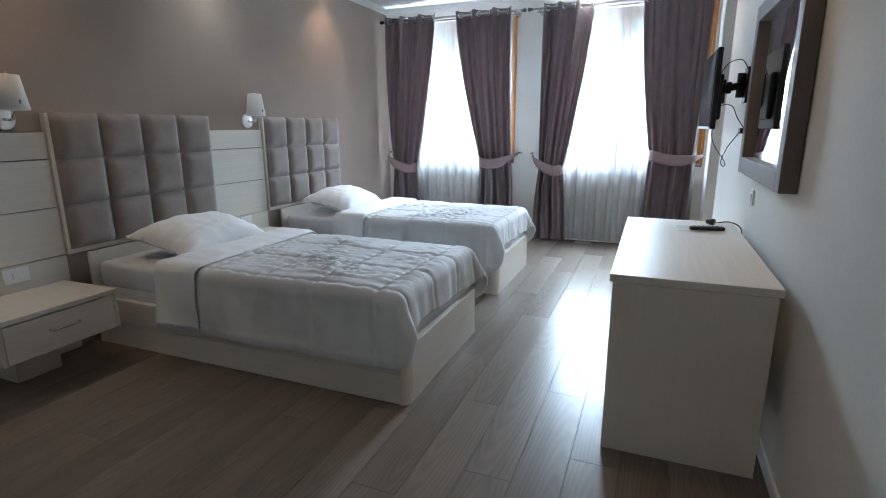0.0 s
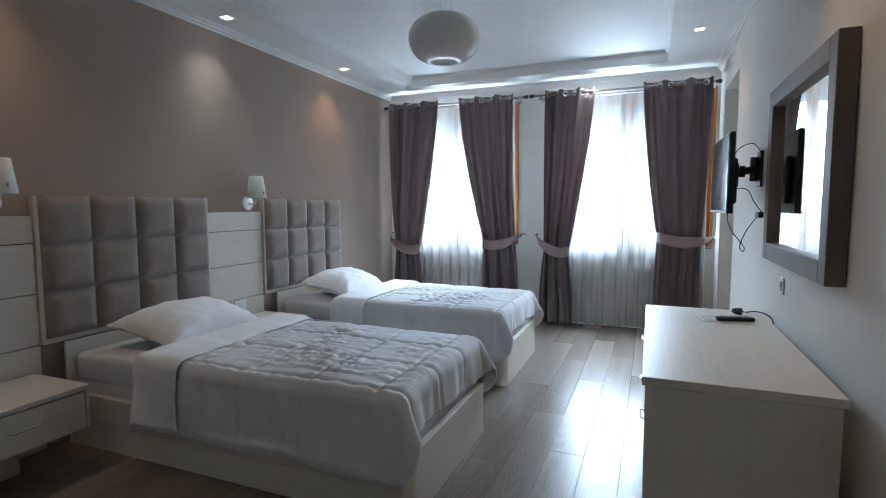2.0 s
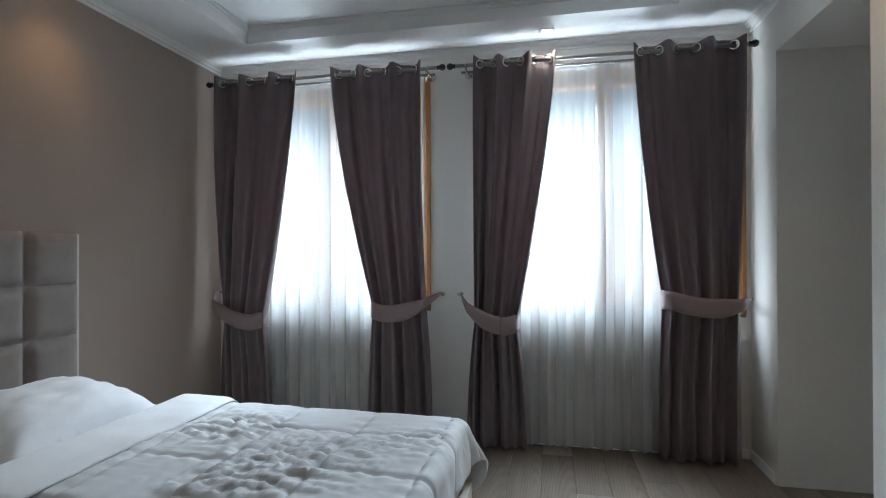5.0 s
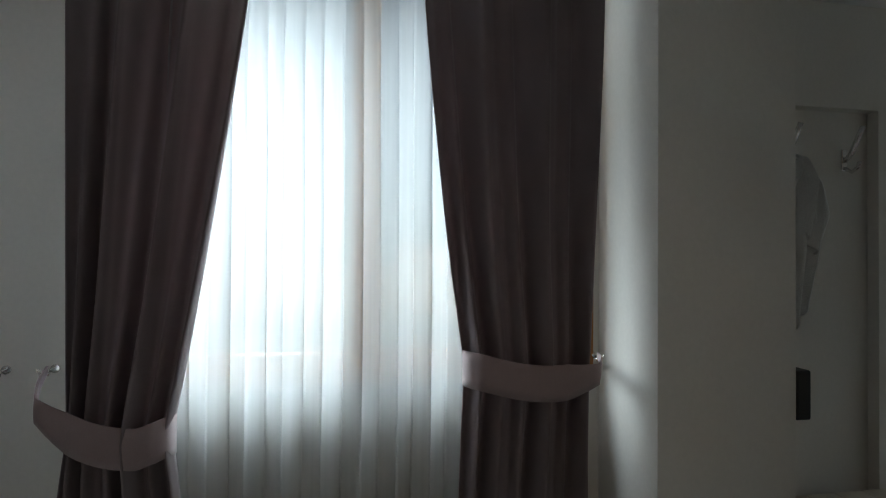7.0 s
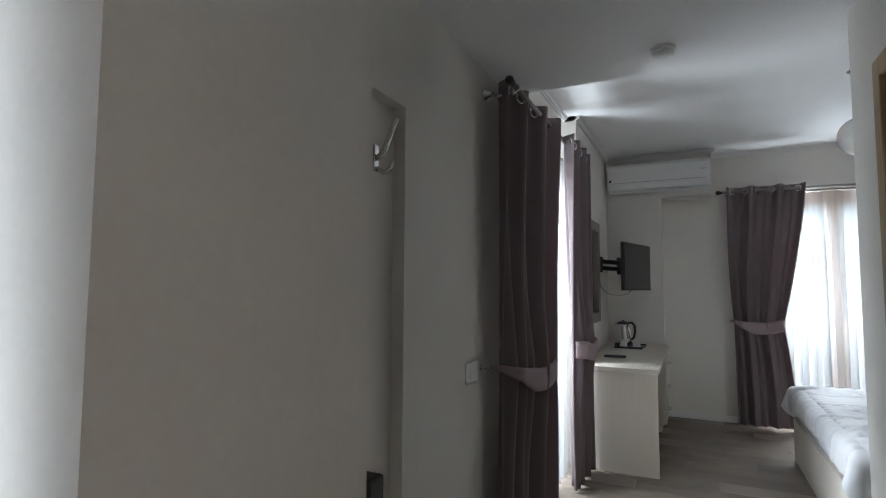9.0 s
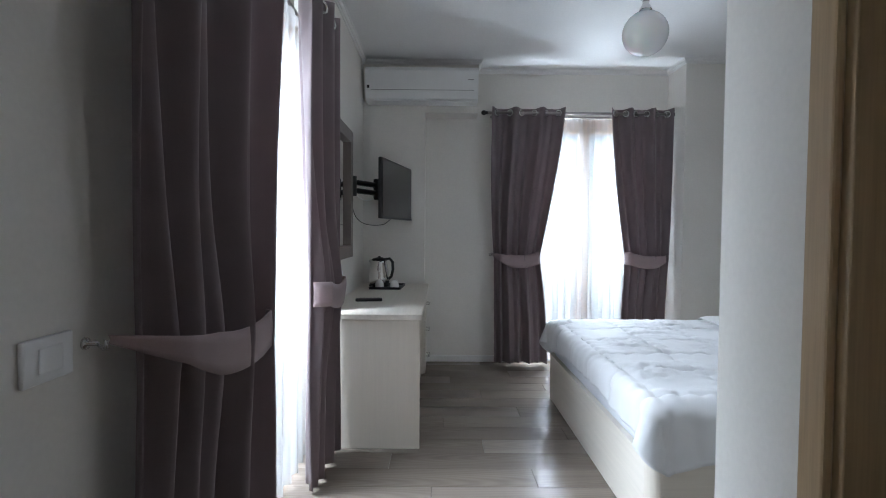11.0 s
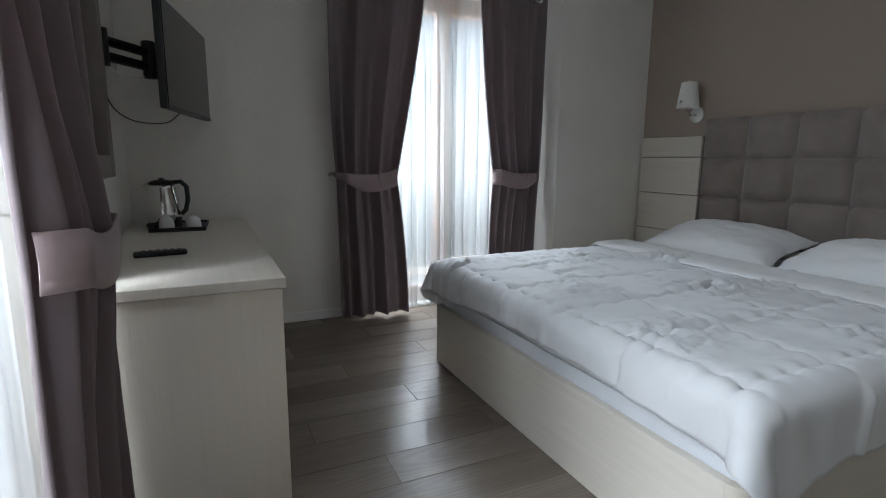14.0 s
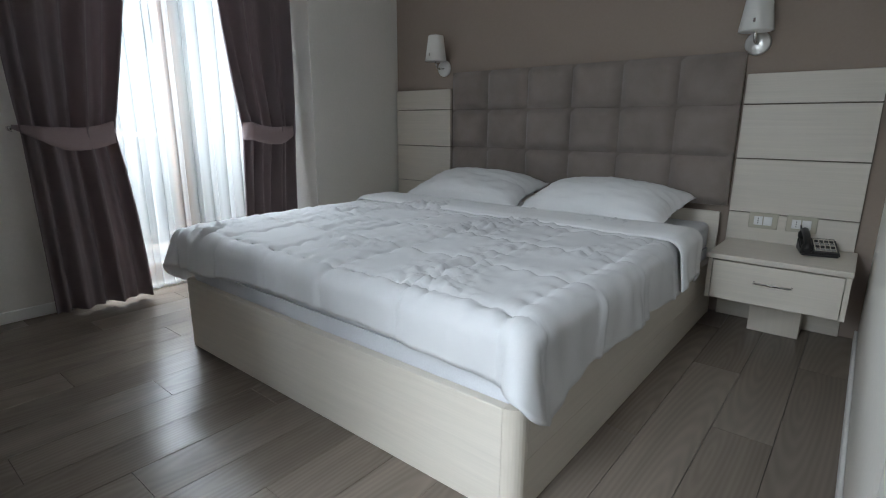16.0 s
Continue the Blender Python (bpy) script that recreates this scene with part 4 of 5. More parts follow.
socket(pose(0.034, -4.60, 0.55), 0.13, 0.085, "white double socket plate on a wall panel")
socket(pose(0.034, -2.80, 0.555), 0.13, 0.085, "white double socket plate on a wall panel")
socket(pose(6.533, SY + 0.034, 0.568, 0, 0, 90), 0.135, 0.085, "ivory double socket plate on a wall panel", plug=True)
socket(pose(6.36, SY + 0.034, 0.568, 0, 0, 90), 0.135, 0.085, "ivory double socket plate on a wall panel", plug=True)
socket(pose(EW, -3.06, 0.97, 0, 0, 180), 0.085, 0.085, "single white socket plate under the mirror")
socket(pose(5.75, 0.0, 0.995, 0, 0, -90) @ Matrix.Diagonal((1.3, 1.6, 1.08, 1)), 0.085, 0.085, "single white light switch on the passage wall", "switch")
socket(pose(8.35, -0.10, 0.93, 0, 0, -90), 0.085, 0.085, "single white socket plate above the desk")


# ---------- desks ----------
def desk(m, L, D, label, h=0.78):
    """Local x along the wall (drawers at the far, high-x end), y = 0 at the front, D at the wall."""
    d = thing("desk", m, label, "desk", "laminate desks")
    part("top", boxed(0, L, 0.0, D, h - 0.032, h, bevel=0.003), cream_x, d)
    part("side_panel", boxed(0.006, 0.028, 0.012, D - 0.012, 0.0, h - 0.033, bevel=0.002, seg=1), cream_z, d)
    part("back_panel", boxed(0.028, L - 0.45, D - 0.06, D - 0.042, 0.25, h - 0.033), cream_x, d)
    un = part("drawer_unit", boxed(L - 0.45, L - 0.006, 0.034, D - 0.012, 0.07, h - 0.033, bevel=0.002, seg=1), cream_z, d)
    part("plinth", boxed(L - 0.44, L - 0.016, 0.06, D - 0.03, 0.0, 0.07), cream_x, d)
    for i in range(3):
        z0 = 0.075 + i * 0.224
        dr = part("drawer", boxed(L - 0.448, L - 0.008, 0.014, 0.033, z0, z0 + 0.219, bevel=0.002, seg=1), cream_x, d)
        zc = z0 + 0.11
        xm = L - 0.228
        part("handle", tube(bmesh.new(), [(xm - 0.065, 0.014, zc), (xm - 0.065, -0.008, zc), (xm - 0.06, -0.013, zc), (xm + 0.06, -0.013, zc), (xm + 0.065, -0.008, zc), (xm + 0.065, 0.014, zc)], 0.005, 8), chrome, dr, "chrome bar handle", True)
    return d


DK = "cream laminate writing desk with a drawer unit against the wall"
desk(pose(3.187, -4.205, 0) @ Matrix(((0, 1, 0, 0), (1, 0, 0, 0), (0, 0, 1, 0), (0, 0, 0, 1))), 1.415, 0.60, DK)
desk(pose(7.643, -0.70, 0), 1.765, 0.595, DK)


# ---------- mirrors ----------
def wall_mirror(m, w, h, label):
    """Local x out of the wall, y across, z up from the centre."""
    o = thing("wall_mirror", m, label, "mirror", "framed mirrors")
    f = 0.085
    for nm, a in (("frame_side", (-w / 2, -w / 2 + f, -h / 2, h / 2)), ("frame_side", (w / 2 - f, w / 2, -h / 2, h / 2)),
                  ("frame_rail", (-w / 2 + f, w / 2 - f, -h / 2, -h / 2 + f)), ("frame_rail", (-w / 2 + f, w / 2 - f, h / 2 - f, h / 2))):
        part(nm, boxed(0.002, 0.066, *a, bevel=0.004), mirror_frame, o)
    part("glass", boxed(0.03, 0.036, -w / 2 + f, w / 2 - f, -h / 2 + f, h / 2 - f), mirror_glass, o)
    return o


MR = "rectangular wall mirror in a wide taupe frame above the desk"
wall_mirror(pose(EW, -3.425, 1.53, 0, 0, 180), 1.08, 0.87, MR)
wall_mirror(pose(8.05, -0.10, 1.52, 0, 0, -90), 0.85, 0.90, MR)


# ---------- televisions ----------
def television(m, w, h, label, mount, bar=0.019):
    """Local y towards the viewer is -y; the screen's centre at the origin. mount: wall point in local space."""
    t = thing("television", m, label, "television", "televisions on wall arms")
    part("screen", boxed(-w / 2 + 0.012, w / 2 - 0.012, -0.0045, -0.001, -h / 2 + 0.018, h / 2 - 0.012), screen_glass, t, "dark glossy screen")
    part("casing", boxed(-w / 2, w / 2, 0.0, 0.03, -h / 2, h / 2, bevel=0.006), black_plastic, t)
    part("back_cover", boxed(-w * 0.36, w * 0.36, 0.03, 0.062, -h * 0.38, h * 0.2, bevel=0.014), black_plastic, t)
    part("bezel", boxed(-w / 2, w / 2, -0.006, 0.0, -h / 2, -h / 2 + 0.018, bevel=0.002, seg=1), black_plastic, t)
    mx, my, mz = mount
    part("mount_plate", boxed(-0.06, 0.06, 0.062, 0.072, -0.10, 0.10, bevel=0.003), black_plastic, t)
    elbow = (mx * 0.6 + 0.09, my * 0.5, mz * 0.5)
    for dz in ((0.045, -0.045) if bar > 0.015 else (0.014, -0.014)):
        part("front_arm", tube(bmesh.new(), [(0, 0.075, dz), (elbow[0], elbow[1], mz * 0.5 + dz)], bar, 8), black_plastic, t, "jointed black arm")
        part("rear_arm", tube(bmesh.new(), [(elbow[0], elbow[1], mz * 0.5 + dz * 0.7), (mx, my - 0.02, mz + dz * 0.7)], bar * 1.1, 8), black_plastic, t, "jointed black arm")
    part("elbow_pin", lathe(bmesh.new(), [(bar * 1.3, -0.045 - bar * 2), (bar * 1.55, -0.04 - bar * 2), (bar * 1.55, 0.04 + bar * 2), (bar * 1.3, 0.045 + bar * 2)] if bar > 0.015 else [(0.013, -0.035), (0.016, -0.03), (0.016, 0.03), (0.013, 0.035)], pose(*elbow), 14), black_plastic, t, "", True)
    part("wall_pivot", lathe(bmesh.new(), [(0.024, -0.075), (0.024, 0.075)], pose(mx, my - 0.03, mz), 14), black_plastic, t, "", True)
    part("tilt_head", boxed(-0.035, 0.035, 0.072, 0.10, -0.075, 0.075, bevel=0.006), black_plastic, t)
    return t


tv1 = Vector((3.605, -2.34, 1.565))
m1 = Matrix.Translation(tv1) @ pose(0, 0, 0, 0, 0, -88.7)
television(m1, 0.68, 0.475, "flat black television on a wall arm, switched off", m1.inverted() @ Vector((EW - 0.01, -2.36, 1.60)), 0.012)
single("tv_bracket_plate", boxed(EW - 0.016, EW - 0.001, -2.42, -2.29, 1.49, 1.71, bevel=0.004), black_plastic, "black wall plate of the television arm", "bracket", "television brackets")
tv2 = Vector((8.92, -0.455, 1.58))
m2 = Matrix.Translation(tv2) @ pose(0, 0, 0, 0, 0, -12.5)
television(m2, 0.80, 0.455, "flat black television on a wall arm, switched off", m2.inverted() @ Vector((8.66, -0.11, 1.60)))
single("tv_bracket_plate", boxed(8.59, 8.73, -0.116, -0.101, 1.48, 1.72, bevel=0.004), black_plastic, "black wall plate of the television arm", "bracket", "television brackets")


def cable(pts, r, label, material=None):
    cu = [Vector(p) for p in pts]
    fine = []
    for i in range(len(cu) - 1):
        p0, p1, p2, p3 = cu[max(i - 1, 0)], cu[i], cu[i + 1], cu[min(i + 2, len(cu) - 1)]
        for k in range(6):
            t = k / 6
            fine.append(0.5 * ((2 * p1) + (p2 - p0) * t + (2 * p0 - 5 * p1 + 4 * p2 - p3) * t * t + (3 * p1 - p0 - 3 * p2 + p3) * t ** 3))
    fine.append(cu[-1])
    return single("cable", tube(bmesh.new(), fine, r, 6), material or black_plastic, label, "cable", "cables", True)


cable([(EW - 0.004, -2.47, 1.33), (3.78, -2.46, 1.40), (3.75, -2.42, 1.47), (3.70, -2.37, 1.48), (3.66, -2.36, 1.45)], 0.003, "thin black cable behind the television")
cable([(EW - 0.01, -2.40, 1.69), (3.77, -2.44, 1.75), (3.70, -2.42, 1.73), (3.66, -2.38, 1.66)], 0.003, "thin black cable looped over the television arm")
cable([(3.66, -2.30, 1.335), (3.663, -2.31, 1.27), (3.69, -2.35, 1.20), (3.725, -2.39, 1.15), (3.745, -2.43, 1.11), (3.735, -2.45, 1.09), (3.72, -2.43, 1.12), (3.745, -2.45, 1.21), (3.80, -2.46, 1.305)], 0.003, "thin black cable hanging in a loop")
cable([(8.70, -0.12, 1.45), (8.72, -0.15, 1.36), (8.78, -0.22, 1.31), (8.86, -0.34, 1.31), (8.92, -0.40, 1.36)], 0.003, "thin black cable hanging behind the television")
cable([(8.72, -0.13, 1.55), (8.78, -0.2, 1.50), (8.84, -0.28, 1.52), (8.86, -0.36, 1.58)], 0.004, "thin white cable behind the television", white_plastic)
single("cable_box", boxed(EW - 0.03, EW - 0.001, -2.50, -2.40, 1.30, 1.335, bevel=0.004), black_plastic, "small black cable socket on the wall", "socket")


# ---------- on the desks ----------
def remote(m, label):
    r = thing("remote_control", m, label, "remote control", "remote controls")
    part("body", boxed(-0.09, 0.09, -0.023, 0.023, 0.001, 0.021, bevel=0.007, seg=3), black_plastic, r, "", True)
    for i in range(6):
        for j in range(3):
            part("button", boxed(-0.07 + i * 0.024, -0.058 + i * 0.024, -0.015 + j * 0.012, -0.007 + j * 0.012, 0.021, 0.0235), mirror_frame, r)
    return r


remote(pose(3.62, -3.10, 0.78, 0, 0, 14), "black television remote control on the desk")
remote(pose(8.20, -0.32, 0.78, 0, 0, 97), "black television remote control on the desk")
leaf = thing("leaflet", pose(3.52, -3.06, 0.781, 0, 0, 8), "printed white leaflet lying under the remote control", "leaflet")
part("sheet", boxed(-0.07, 0.07, -0.10, 0.10, 0, 0.0012), paper, leaf)
for i in range(7):
    part("print_line", boxed(-0.055, 0.05 - 0.01 * (i % 3), -0.085 + i * 0.022, -0.079 + i * 0.022, 0.0012, 0.0016), print_grey, leaf)
plug = thing("power_plug", pose(3.66, -2.93, 0.80, 90, 0, 60), "black power plug lying on the desk", "plug")
part("body", lathe(bmesh.new(), [(0.008, -0.035), (0.014, -0.03), (0.019, -0.005), (0.019, 0.012), (0.010, 0.014)], Matrix.Identity(4), 16), black_plastic, plug, "", True)
for s in (-1, 1):
    part("pin", lathe(bmesh.new(), [(0.0024, 0.012), (0.0024, 0.032)], pose(0.0095 * s, 0, 0), 8), chrome, plug)
cable([(3.69, -2.945, 0.80), (3.74, -2.97, 0.812), (3.785, -3.02, 0.80), (3.80, -3.06, 0.76), (3.805, -3.07, 0.6)], 0.0035, "black power lead running off the desk")

tray = thing("serving_tray", pose(9.07, -0.36, 0.78, 0, 0, -3), "dark serving tray on the desk", "tray")
part("base", boxed(-0.17, 0.17, -0.13, 0.13, 0.0, 0.008, bevel=0.003), black_plastic, tray)
for a in ((-0.17, 0.17, -0.13, -0.122), (-0.17, 0.17, 0.122, 0.13), (-0.17, -0.162, -0.122, 0.122), (0.162, 0.17, -0.122, 0.122)):
    part("rim", boxed(*a, 0.008, 0.02, bevel=0.002, seg=1), black_plastic, tray)
ke = thing("kettle", pose(9.10, -0.285, 0.788, 0, 0, -112) @ Matrix.Scale(1.1, 4), "chrome electric kettle with a black handle on a tray", "kettle")
part("base", lathe(bmesh.new(), [(0.078, 0), (0.08, 0.012), (0.07, 0.02)], Matrix.Identity(4), 28), black_plastic, ke, "black power base", True)
part("jug", lathe(bmesh.new(), [(0.072, 0.02), (0.078, 0.03), (0.079, 0.07), (0.072, 0.13), (0.060, 0.185), (0.056, 0.20)], Matrix.Identity(4), 32), chrome, ke, "polished steel jug", True)
part("lid", lathe(bmesh.new(), [(0.057, 0.20), (0.055, 0.212), (0.03, 0.222), (0.012, 0.224), (0.010, 0.232)], Matrix.Identity(4), 28), black_plastic, ke, "", True)
part("spout", tube(bmesh.new(), [(-0.040, 0, 0.150), (-0.060, 0, 0.178), (-0.074, 0, 0.200)], 0.017, 12), chrome, ke, "", True)
part("handle", tube(bmesh.new(), [(0.05, 0, 0.21), (0.09, 0, 0.215), (0.115, 0, 0.19), (0.118, 0, 0.13), (0.105, 0, 0.08), (0.082, 0, 0.06)], 0.011, 10), black_plastic, ke, "", True)
for cy in (-0.30, -0.425):
    cup = thing("cup", pose(8.985, cy, 0.788, 0, 0, 40), "small white porcelain cup turned upside down", "cup", "cups on the tray")
    part("bowl", lathe(bmesh.new(), [(0.036, 0.0), (0.038, 0.004), (0.034, 0.04), (0.026, 0.056), (0.018, 0.060), (0.016, 0.064)], Matrix.Identity(4), 24), porcelain, cup, "", True)
    part("handle", ring(bmesh.new(), (0.042, 0, 0.03), (0, 1, 0), 0.014, 0.004, 14, 6), porcelain, cup, "", True)


# ---------- telephone on the nightstand ----------
ph = thing("telephone", pose(6.27, SY + 0.18, 0.456, 0, 0, 192) @ Matrix.Scale(0.86, 4), "black desk telephone with a grey keypad on the nightstand", "telephone")
bm = bmesh.new()
vs = [bm.verts.new(p) for p in ((-0.09, -0.095, 0), (0.095, -0.095, 0), (0.095, 0.095, 0), (-0.09, 0.095, 0), (-0.09, -0.095, 0.022), (0.095, -0.095, 0.022), (0.095, 0.095, 0.075), (-0.09, 0.095, 0.075))]
for f in ((3, 2, 1, 0), (4, 5, 6, 7), (0, 1, 5, 4), (1, 2, 6, 5), (2, 3, 7, 6), (3, 0, 4, 7)):
    bm.faces.new([vs[i] for i in f])
bmesh.ops.bevel(bm, geom=list(bm.edges), offset=0.008, segments=2, affect='EDGES')
part("body", bm, black_plastic, ph)
slope = pose(0, 0, 0.0495, math.degrees(math.atan2(0.053, 0.19)), 0, 0)


def sloped(bm):
    bmesh.ops.transform(bm, matrix=slope, verts=bm.verts)
    return bm


kp = part("keypad", sloped(boxed(-0.022, 0.082, -0.075, 0.08, -0.002, 0.002, bevel=0.001, seg=1)), steel, ph, "grey metal keypad plate")
for i in range(4):
    for j in range(4):
        part("key", sloped(boxed(-0.014 + i * 0.024, 0.004 + i * 0.024, -0.066 + j * 0.034, -0.048 + j * 0.034, 0.002, 0.005)), black_plastic if j % 2 else print_grey, kp)
hs = part("handset", sloped(tube(bmesh.new(), [(-0.062, -0.115, 0.026), (-0.062, -0.085, 0.042), (-0.062, 0.0, 0.052), (-0.062, 0.085, 0.045), (-0.062, 0.11, 0.030)], 0.019, 12)), black_plastic, ph, "black handset", True)
for yy in (-0.088, 0.088):
    part("earpiece", sloped(lathe(bmesh.new(), [(0.028, -0.006), (0.031, 0.006), (0.029, 0.024), (0.020, 0.038)], pose(-0.062, yy, 0.004), 18)), black_plastic, hs, "", True)
cable([(6.36, SY + 0.048, 0.565), (6.355, SY + 0.09, 0.56), (6.34, SY + 0.14, 0.52), (6.31, SY + 0.17, 0.49)], 0.004, "thin black telephone lead from the socket")


# ---------- ceiling fixtures ----------
pen = thing("pendant_lamp", pose(1.90, -2.85, TRAY - 0.001), "white opal glass pendant lamp hanging on three wires", "pendant lamp")
part("canopy", lathe(bmesh.new(), [(0.06, -0.001), (0.06, -0.02), (0.045, -0.03)], Matrix.Identity(4), 28), chrome, pen, "round chrome canopy", True)
prof = []
for i in range(19):
    a = math.pi * (0.07 + 0.80 * i / 18)
    prof.append((0.235 * math.sin(a) ** 0.72, -0.425 + 0.155 * math.cos(a)))
prof += [(0.085, -0.573), (0.080, -0.56), (0.075, -0.545)]
part("globe", lathe(bmesh.new(), prof, Matrix.Identity(4), 48), opal, pen, "flattened white opal glass globe", True)
part("globe_cap", lathe(bmesh.new(), [(0.06, -0.287), (0.055, -0.271), (0.02, -0.265)], Matrix.Identity(4), 24), chrome, pen, "", True)
for k in range(3):
    a = 2 * math.pi * k / 3 + 0.4
    part("wire", tube(bmesh.new(), [(0.05 * math.cos(a), 0.05 * math.sin(a), -0.275), (0.045 * math.cos(a), 0.045 * math.sin(a), -0.02)], 0.0018, 6), steel, pen)
pe2 = thing("pendant_lamp", pose(7.60, -1.93, C2), "white glass ball pendant lamp on a chrome stem", "pendant lamp")
part("canopy", lathe(bmesh.new(), [(0.055, -0.001), (0.055, -0.008), (0.03, -0.02), (0.012, -0.035), (0.008, -0.04)], Matrix.Identity(4), 24), chrome, pe2, "", True)
part("stem", tube(bmesh.new(), [(0, 0, -0.03), (0, 0, -0.25)], 0.006, 10), chrome, pe2, "", True)
part("collar", lathe(bmesh.new(), [(0.034, -0.235), (0.018, -0.262), (0.018, -0.275), (0.034, -0.302), (0.034, -0.31)], Matrix.Identity(4), 20), chrome, pe2, "chrome hourglass collar", True)
part("globe", lathe(bmesh.new(), [(0.122 * math.sin(math.pi * (0.07 + 0.93 * i / 18)) + 0.0005, -0.437 + 0.122 * math.cos(math.pi * (0.07 + 0.93 * i / 18))) for i in range(19)], Matrix.Identity(4), 36), opal, pe2, "white opal glass ball", True)
det = thing("smoke_detector", pose(6.05, -0.84, PASS), "white round smoke detector on the ceiling", "smoke detector")
part("base", lathe(bmesh.new(), [(0.055, -0.001), (0.055, -0.014), (0.05, -0.016)], Matrix.Identity(4), 28), white_plastic, det, "", True)
part("head", lathe(bmesh.new(), [(0.046, -0.016), (0.046, -0.03), (0.036, -0.044), (0.01, -0.046)], Matrix.Identity(4), 28), white_plastic, det, "", True)


def spot(x, y, kind):
    s = thing("ceiling_spot", pose(x, y, LIP), "small square recessed ceiling spot, " + ("warm" if kind else "cool") + " white and lit", "ceiling spot", "recessed ceiling spots")
    bm = bmesh.new()
    for a in ((-0.045, 0.045, -0.045, -0.033), (-0.045, 0.045, 0.033, 0.045), (-0.045, -0.033, -0.033, 0.033), (0.033, 0.045, -0.033, 0.033)):
        box(bm, *a, -0.007, -0.001)
    part("frame", bm, white_plastic, s)
    part("diffuser", boxed(-0.033, 0.033, -0.033, 0.033, -0.004, -0.001), warm_glow if kind else cool_glow, s, "glowing square diffuser")
    la = bpy.data.lights.new("spot_or_fill_light", 'SPOT')
    la.energy, la.spot_size, la.spot_blend, la.shadow_soft_size = SPOT_W, radians(105), 1.0, 0.05
    la.color = (1.0, 0.62, 0.32) if kind else (1.0, 0.96, 0.88)
    lo = new("spot_or_fill_light", la)
    lo.matrix_world = pose(x, y, LIP - 0.02)


# the last four are unseen; the final three only lift the south end's light
for x, y, k in ((0.22, -4.58, 1), (0.22, -3.02, 0), (0.22, -1.44, 1), (2.55, -0.20, 0), (3.52, -1.375, 1), (3.52, -3.9, 1), (0.22, -6.15, 0), (3.52, -6.3, 0), (1.9, -6.95, 0)):
    spot(x, y, k)

# ---------- air conditioner ----------
ac = thing("air_conditioner", pose(9.41, -0.635, 2.395), "white split air conditioner high on the wall", "air conditioner")
bm = bmesh.new()
prof = [(-0.001, 0.0), (-0.12, 0.0), (-0.165, 0.022), (-0.195, 0.07), (-0.20, 0.12), (-0.20, 0.255), (-0.185, 0.285), (-0.15, 0.295), (-0.001, 0.295)]
lo = [bm.verts.new((x, -0.49, z)) for x, z in prof]
hi = [bm.verts.new((x, 0.49, z)) for x, z in prof]
n = len(prof)
for i in range(n):
    bm.faces.new((lo[i], lo[(i + 1) % n], hi[(i + 1) % n], hi[i]))
bm.faces.new(lo)
bm.faces.new(hi[::-1])
part("body", bm, white_plastic, ac)
part("flap", boxed(-0.178, -0.05, -0.44, 0.43, -0.006, 0.004, bevel=0.002, seg=1), white_plastic, ac, "closed white air flap")
# the joint's shade is laid on as a raised grey strip
part("slot", boxed(-0.2015, -0.199, -0.45, 0.44, 0.085, 0.089), print_grey, ac, "thin grey strip drawn as the shadow in a joint")
part("display", boxed(-0.2015, -0.199, 0.455, 0.475, 0.10, 0.125), black_plastic, ac, "small dark display")
part("badge", boxed(-0.2015, -0.199, -0.45, -0.40, 0.175, 0.182), print_grey, ac, "small grey badge")

# ---------- passage ----------
df = thing("door_frame", pose(0, 0, 0), "light brown wooden door frame in the passage", "door frame")
df["kind"] = "structure"
for nm, a in (("casing", (D1 - 0.008, D1 + 0.062, -1.532, -1.512, 0, DH + 0.07)), ("casing", (D0 - 0.062, D0 + 0.008, -1.532, -1.512, 0, DH + 0.07)), ("casing", (D0 + 0.008, D1 - 0.008, -1.532, -1.512, DH, DH + 0.07))):
    part(nm, boxed(*a, bevel=0.006), door_wood, df)
for nm, a in (("jamb", (D1 - 0.03, D1 - 0.001, -1.69, -1.533, 0, DH)), ("jamb", (D0 + 0.001, D0 + 0.03, -1.69, -1.533, 0, DH)), ("jamb", (D0 + 0.03, D1 - 0.03, -1.69, -1.533, DH - 0.03, DH - 0.001))):
    part(nm, boxed(*a, bevel=0.002, seg=1), door_wood, df)
dl = thing("door", pose(D1 - 0.06, -1.70, 0), "open brown veneered door standing in the dark side room", "door")
part("leaf", boxed(-0.02, 0.02, -0.78, -0.004, 0.01, DH - 0.035, bevel=0.003), door_wood, dl)
for z in (0.25, 1.0, 1.85):
    part("hinge", lathe(bmesh.new(), [(0.007, -0.045), (0.007, 0.045)], pose(0.028, 0.006, z), 10), steel, dl, "steel hinge")
part("door_handle", tube(bmesh.new(), [(-0.02, -0.72, 1.02), (-0.065, -0.72, 1.02), (-0.07, -0.70, 1.02), (-0.07, -0.60, 1.02)], 0.009, 8), steel, dl, "steel lever handle", True)


def coat_hook(m):
    m = m @ Matrix.Scale(1.3, 4)
    h = thing("coat_hook", m, "polished double coat hook in the wall recess", "coat hook", "coat hooks")
    part("plate", boxed(-0.012, 0.012, -0.006, 0.0, -0.055, 0.02, bevel=0.003), chrome, h)
    part("upper_prong", tube(bmesh.new(), [(0, -0.006, -0.02), (0, -0.03, 0.0), (0.004, -0.048, 0.05), (0.008, -0.062, 0.085)], 0.008, 8), chrome, h, "", True)
    part("lower_prong", tube(bmesh.new(), [(0, -0.006, -0.045), (0.0, -0.03, -0.06), (0, -0.05, -0.05), (0, -0.058, -0.03)], 0.006, 8), chrome, h, "", True)
    return h


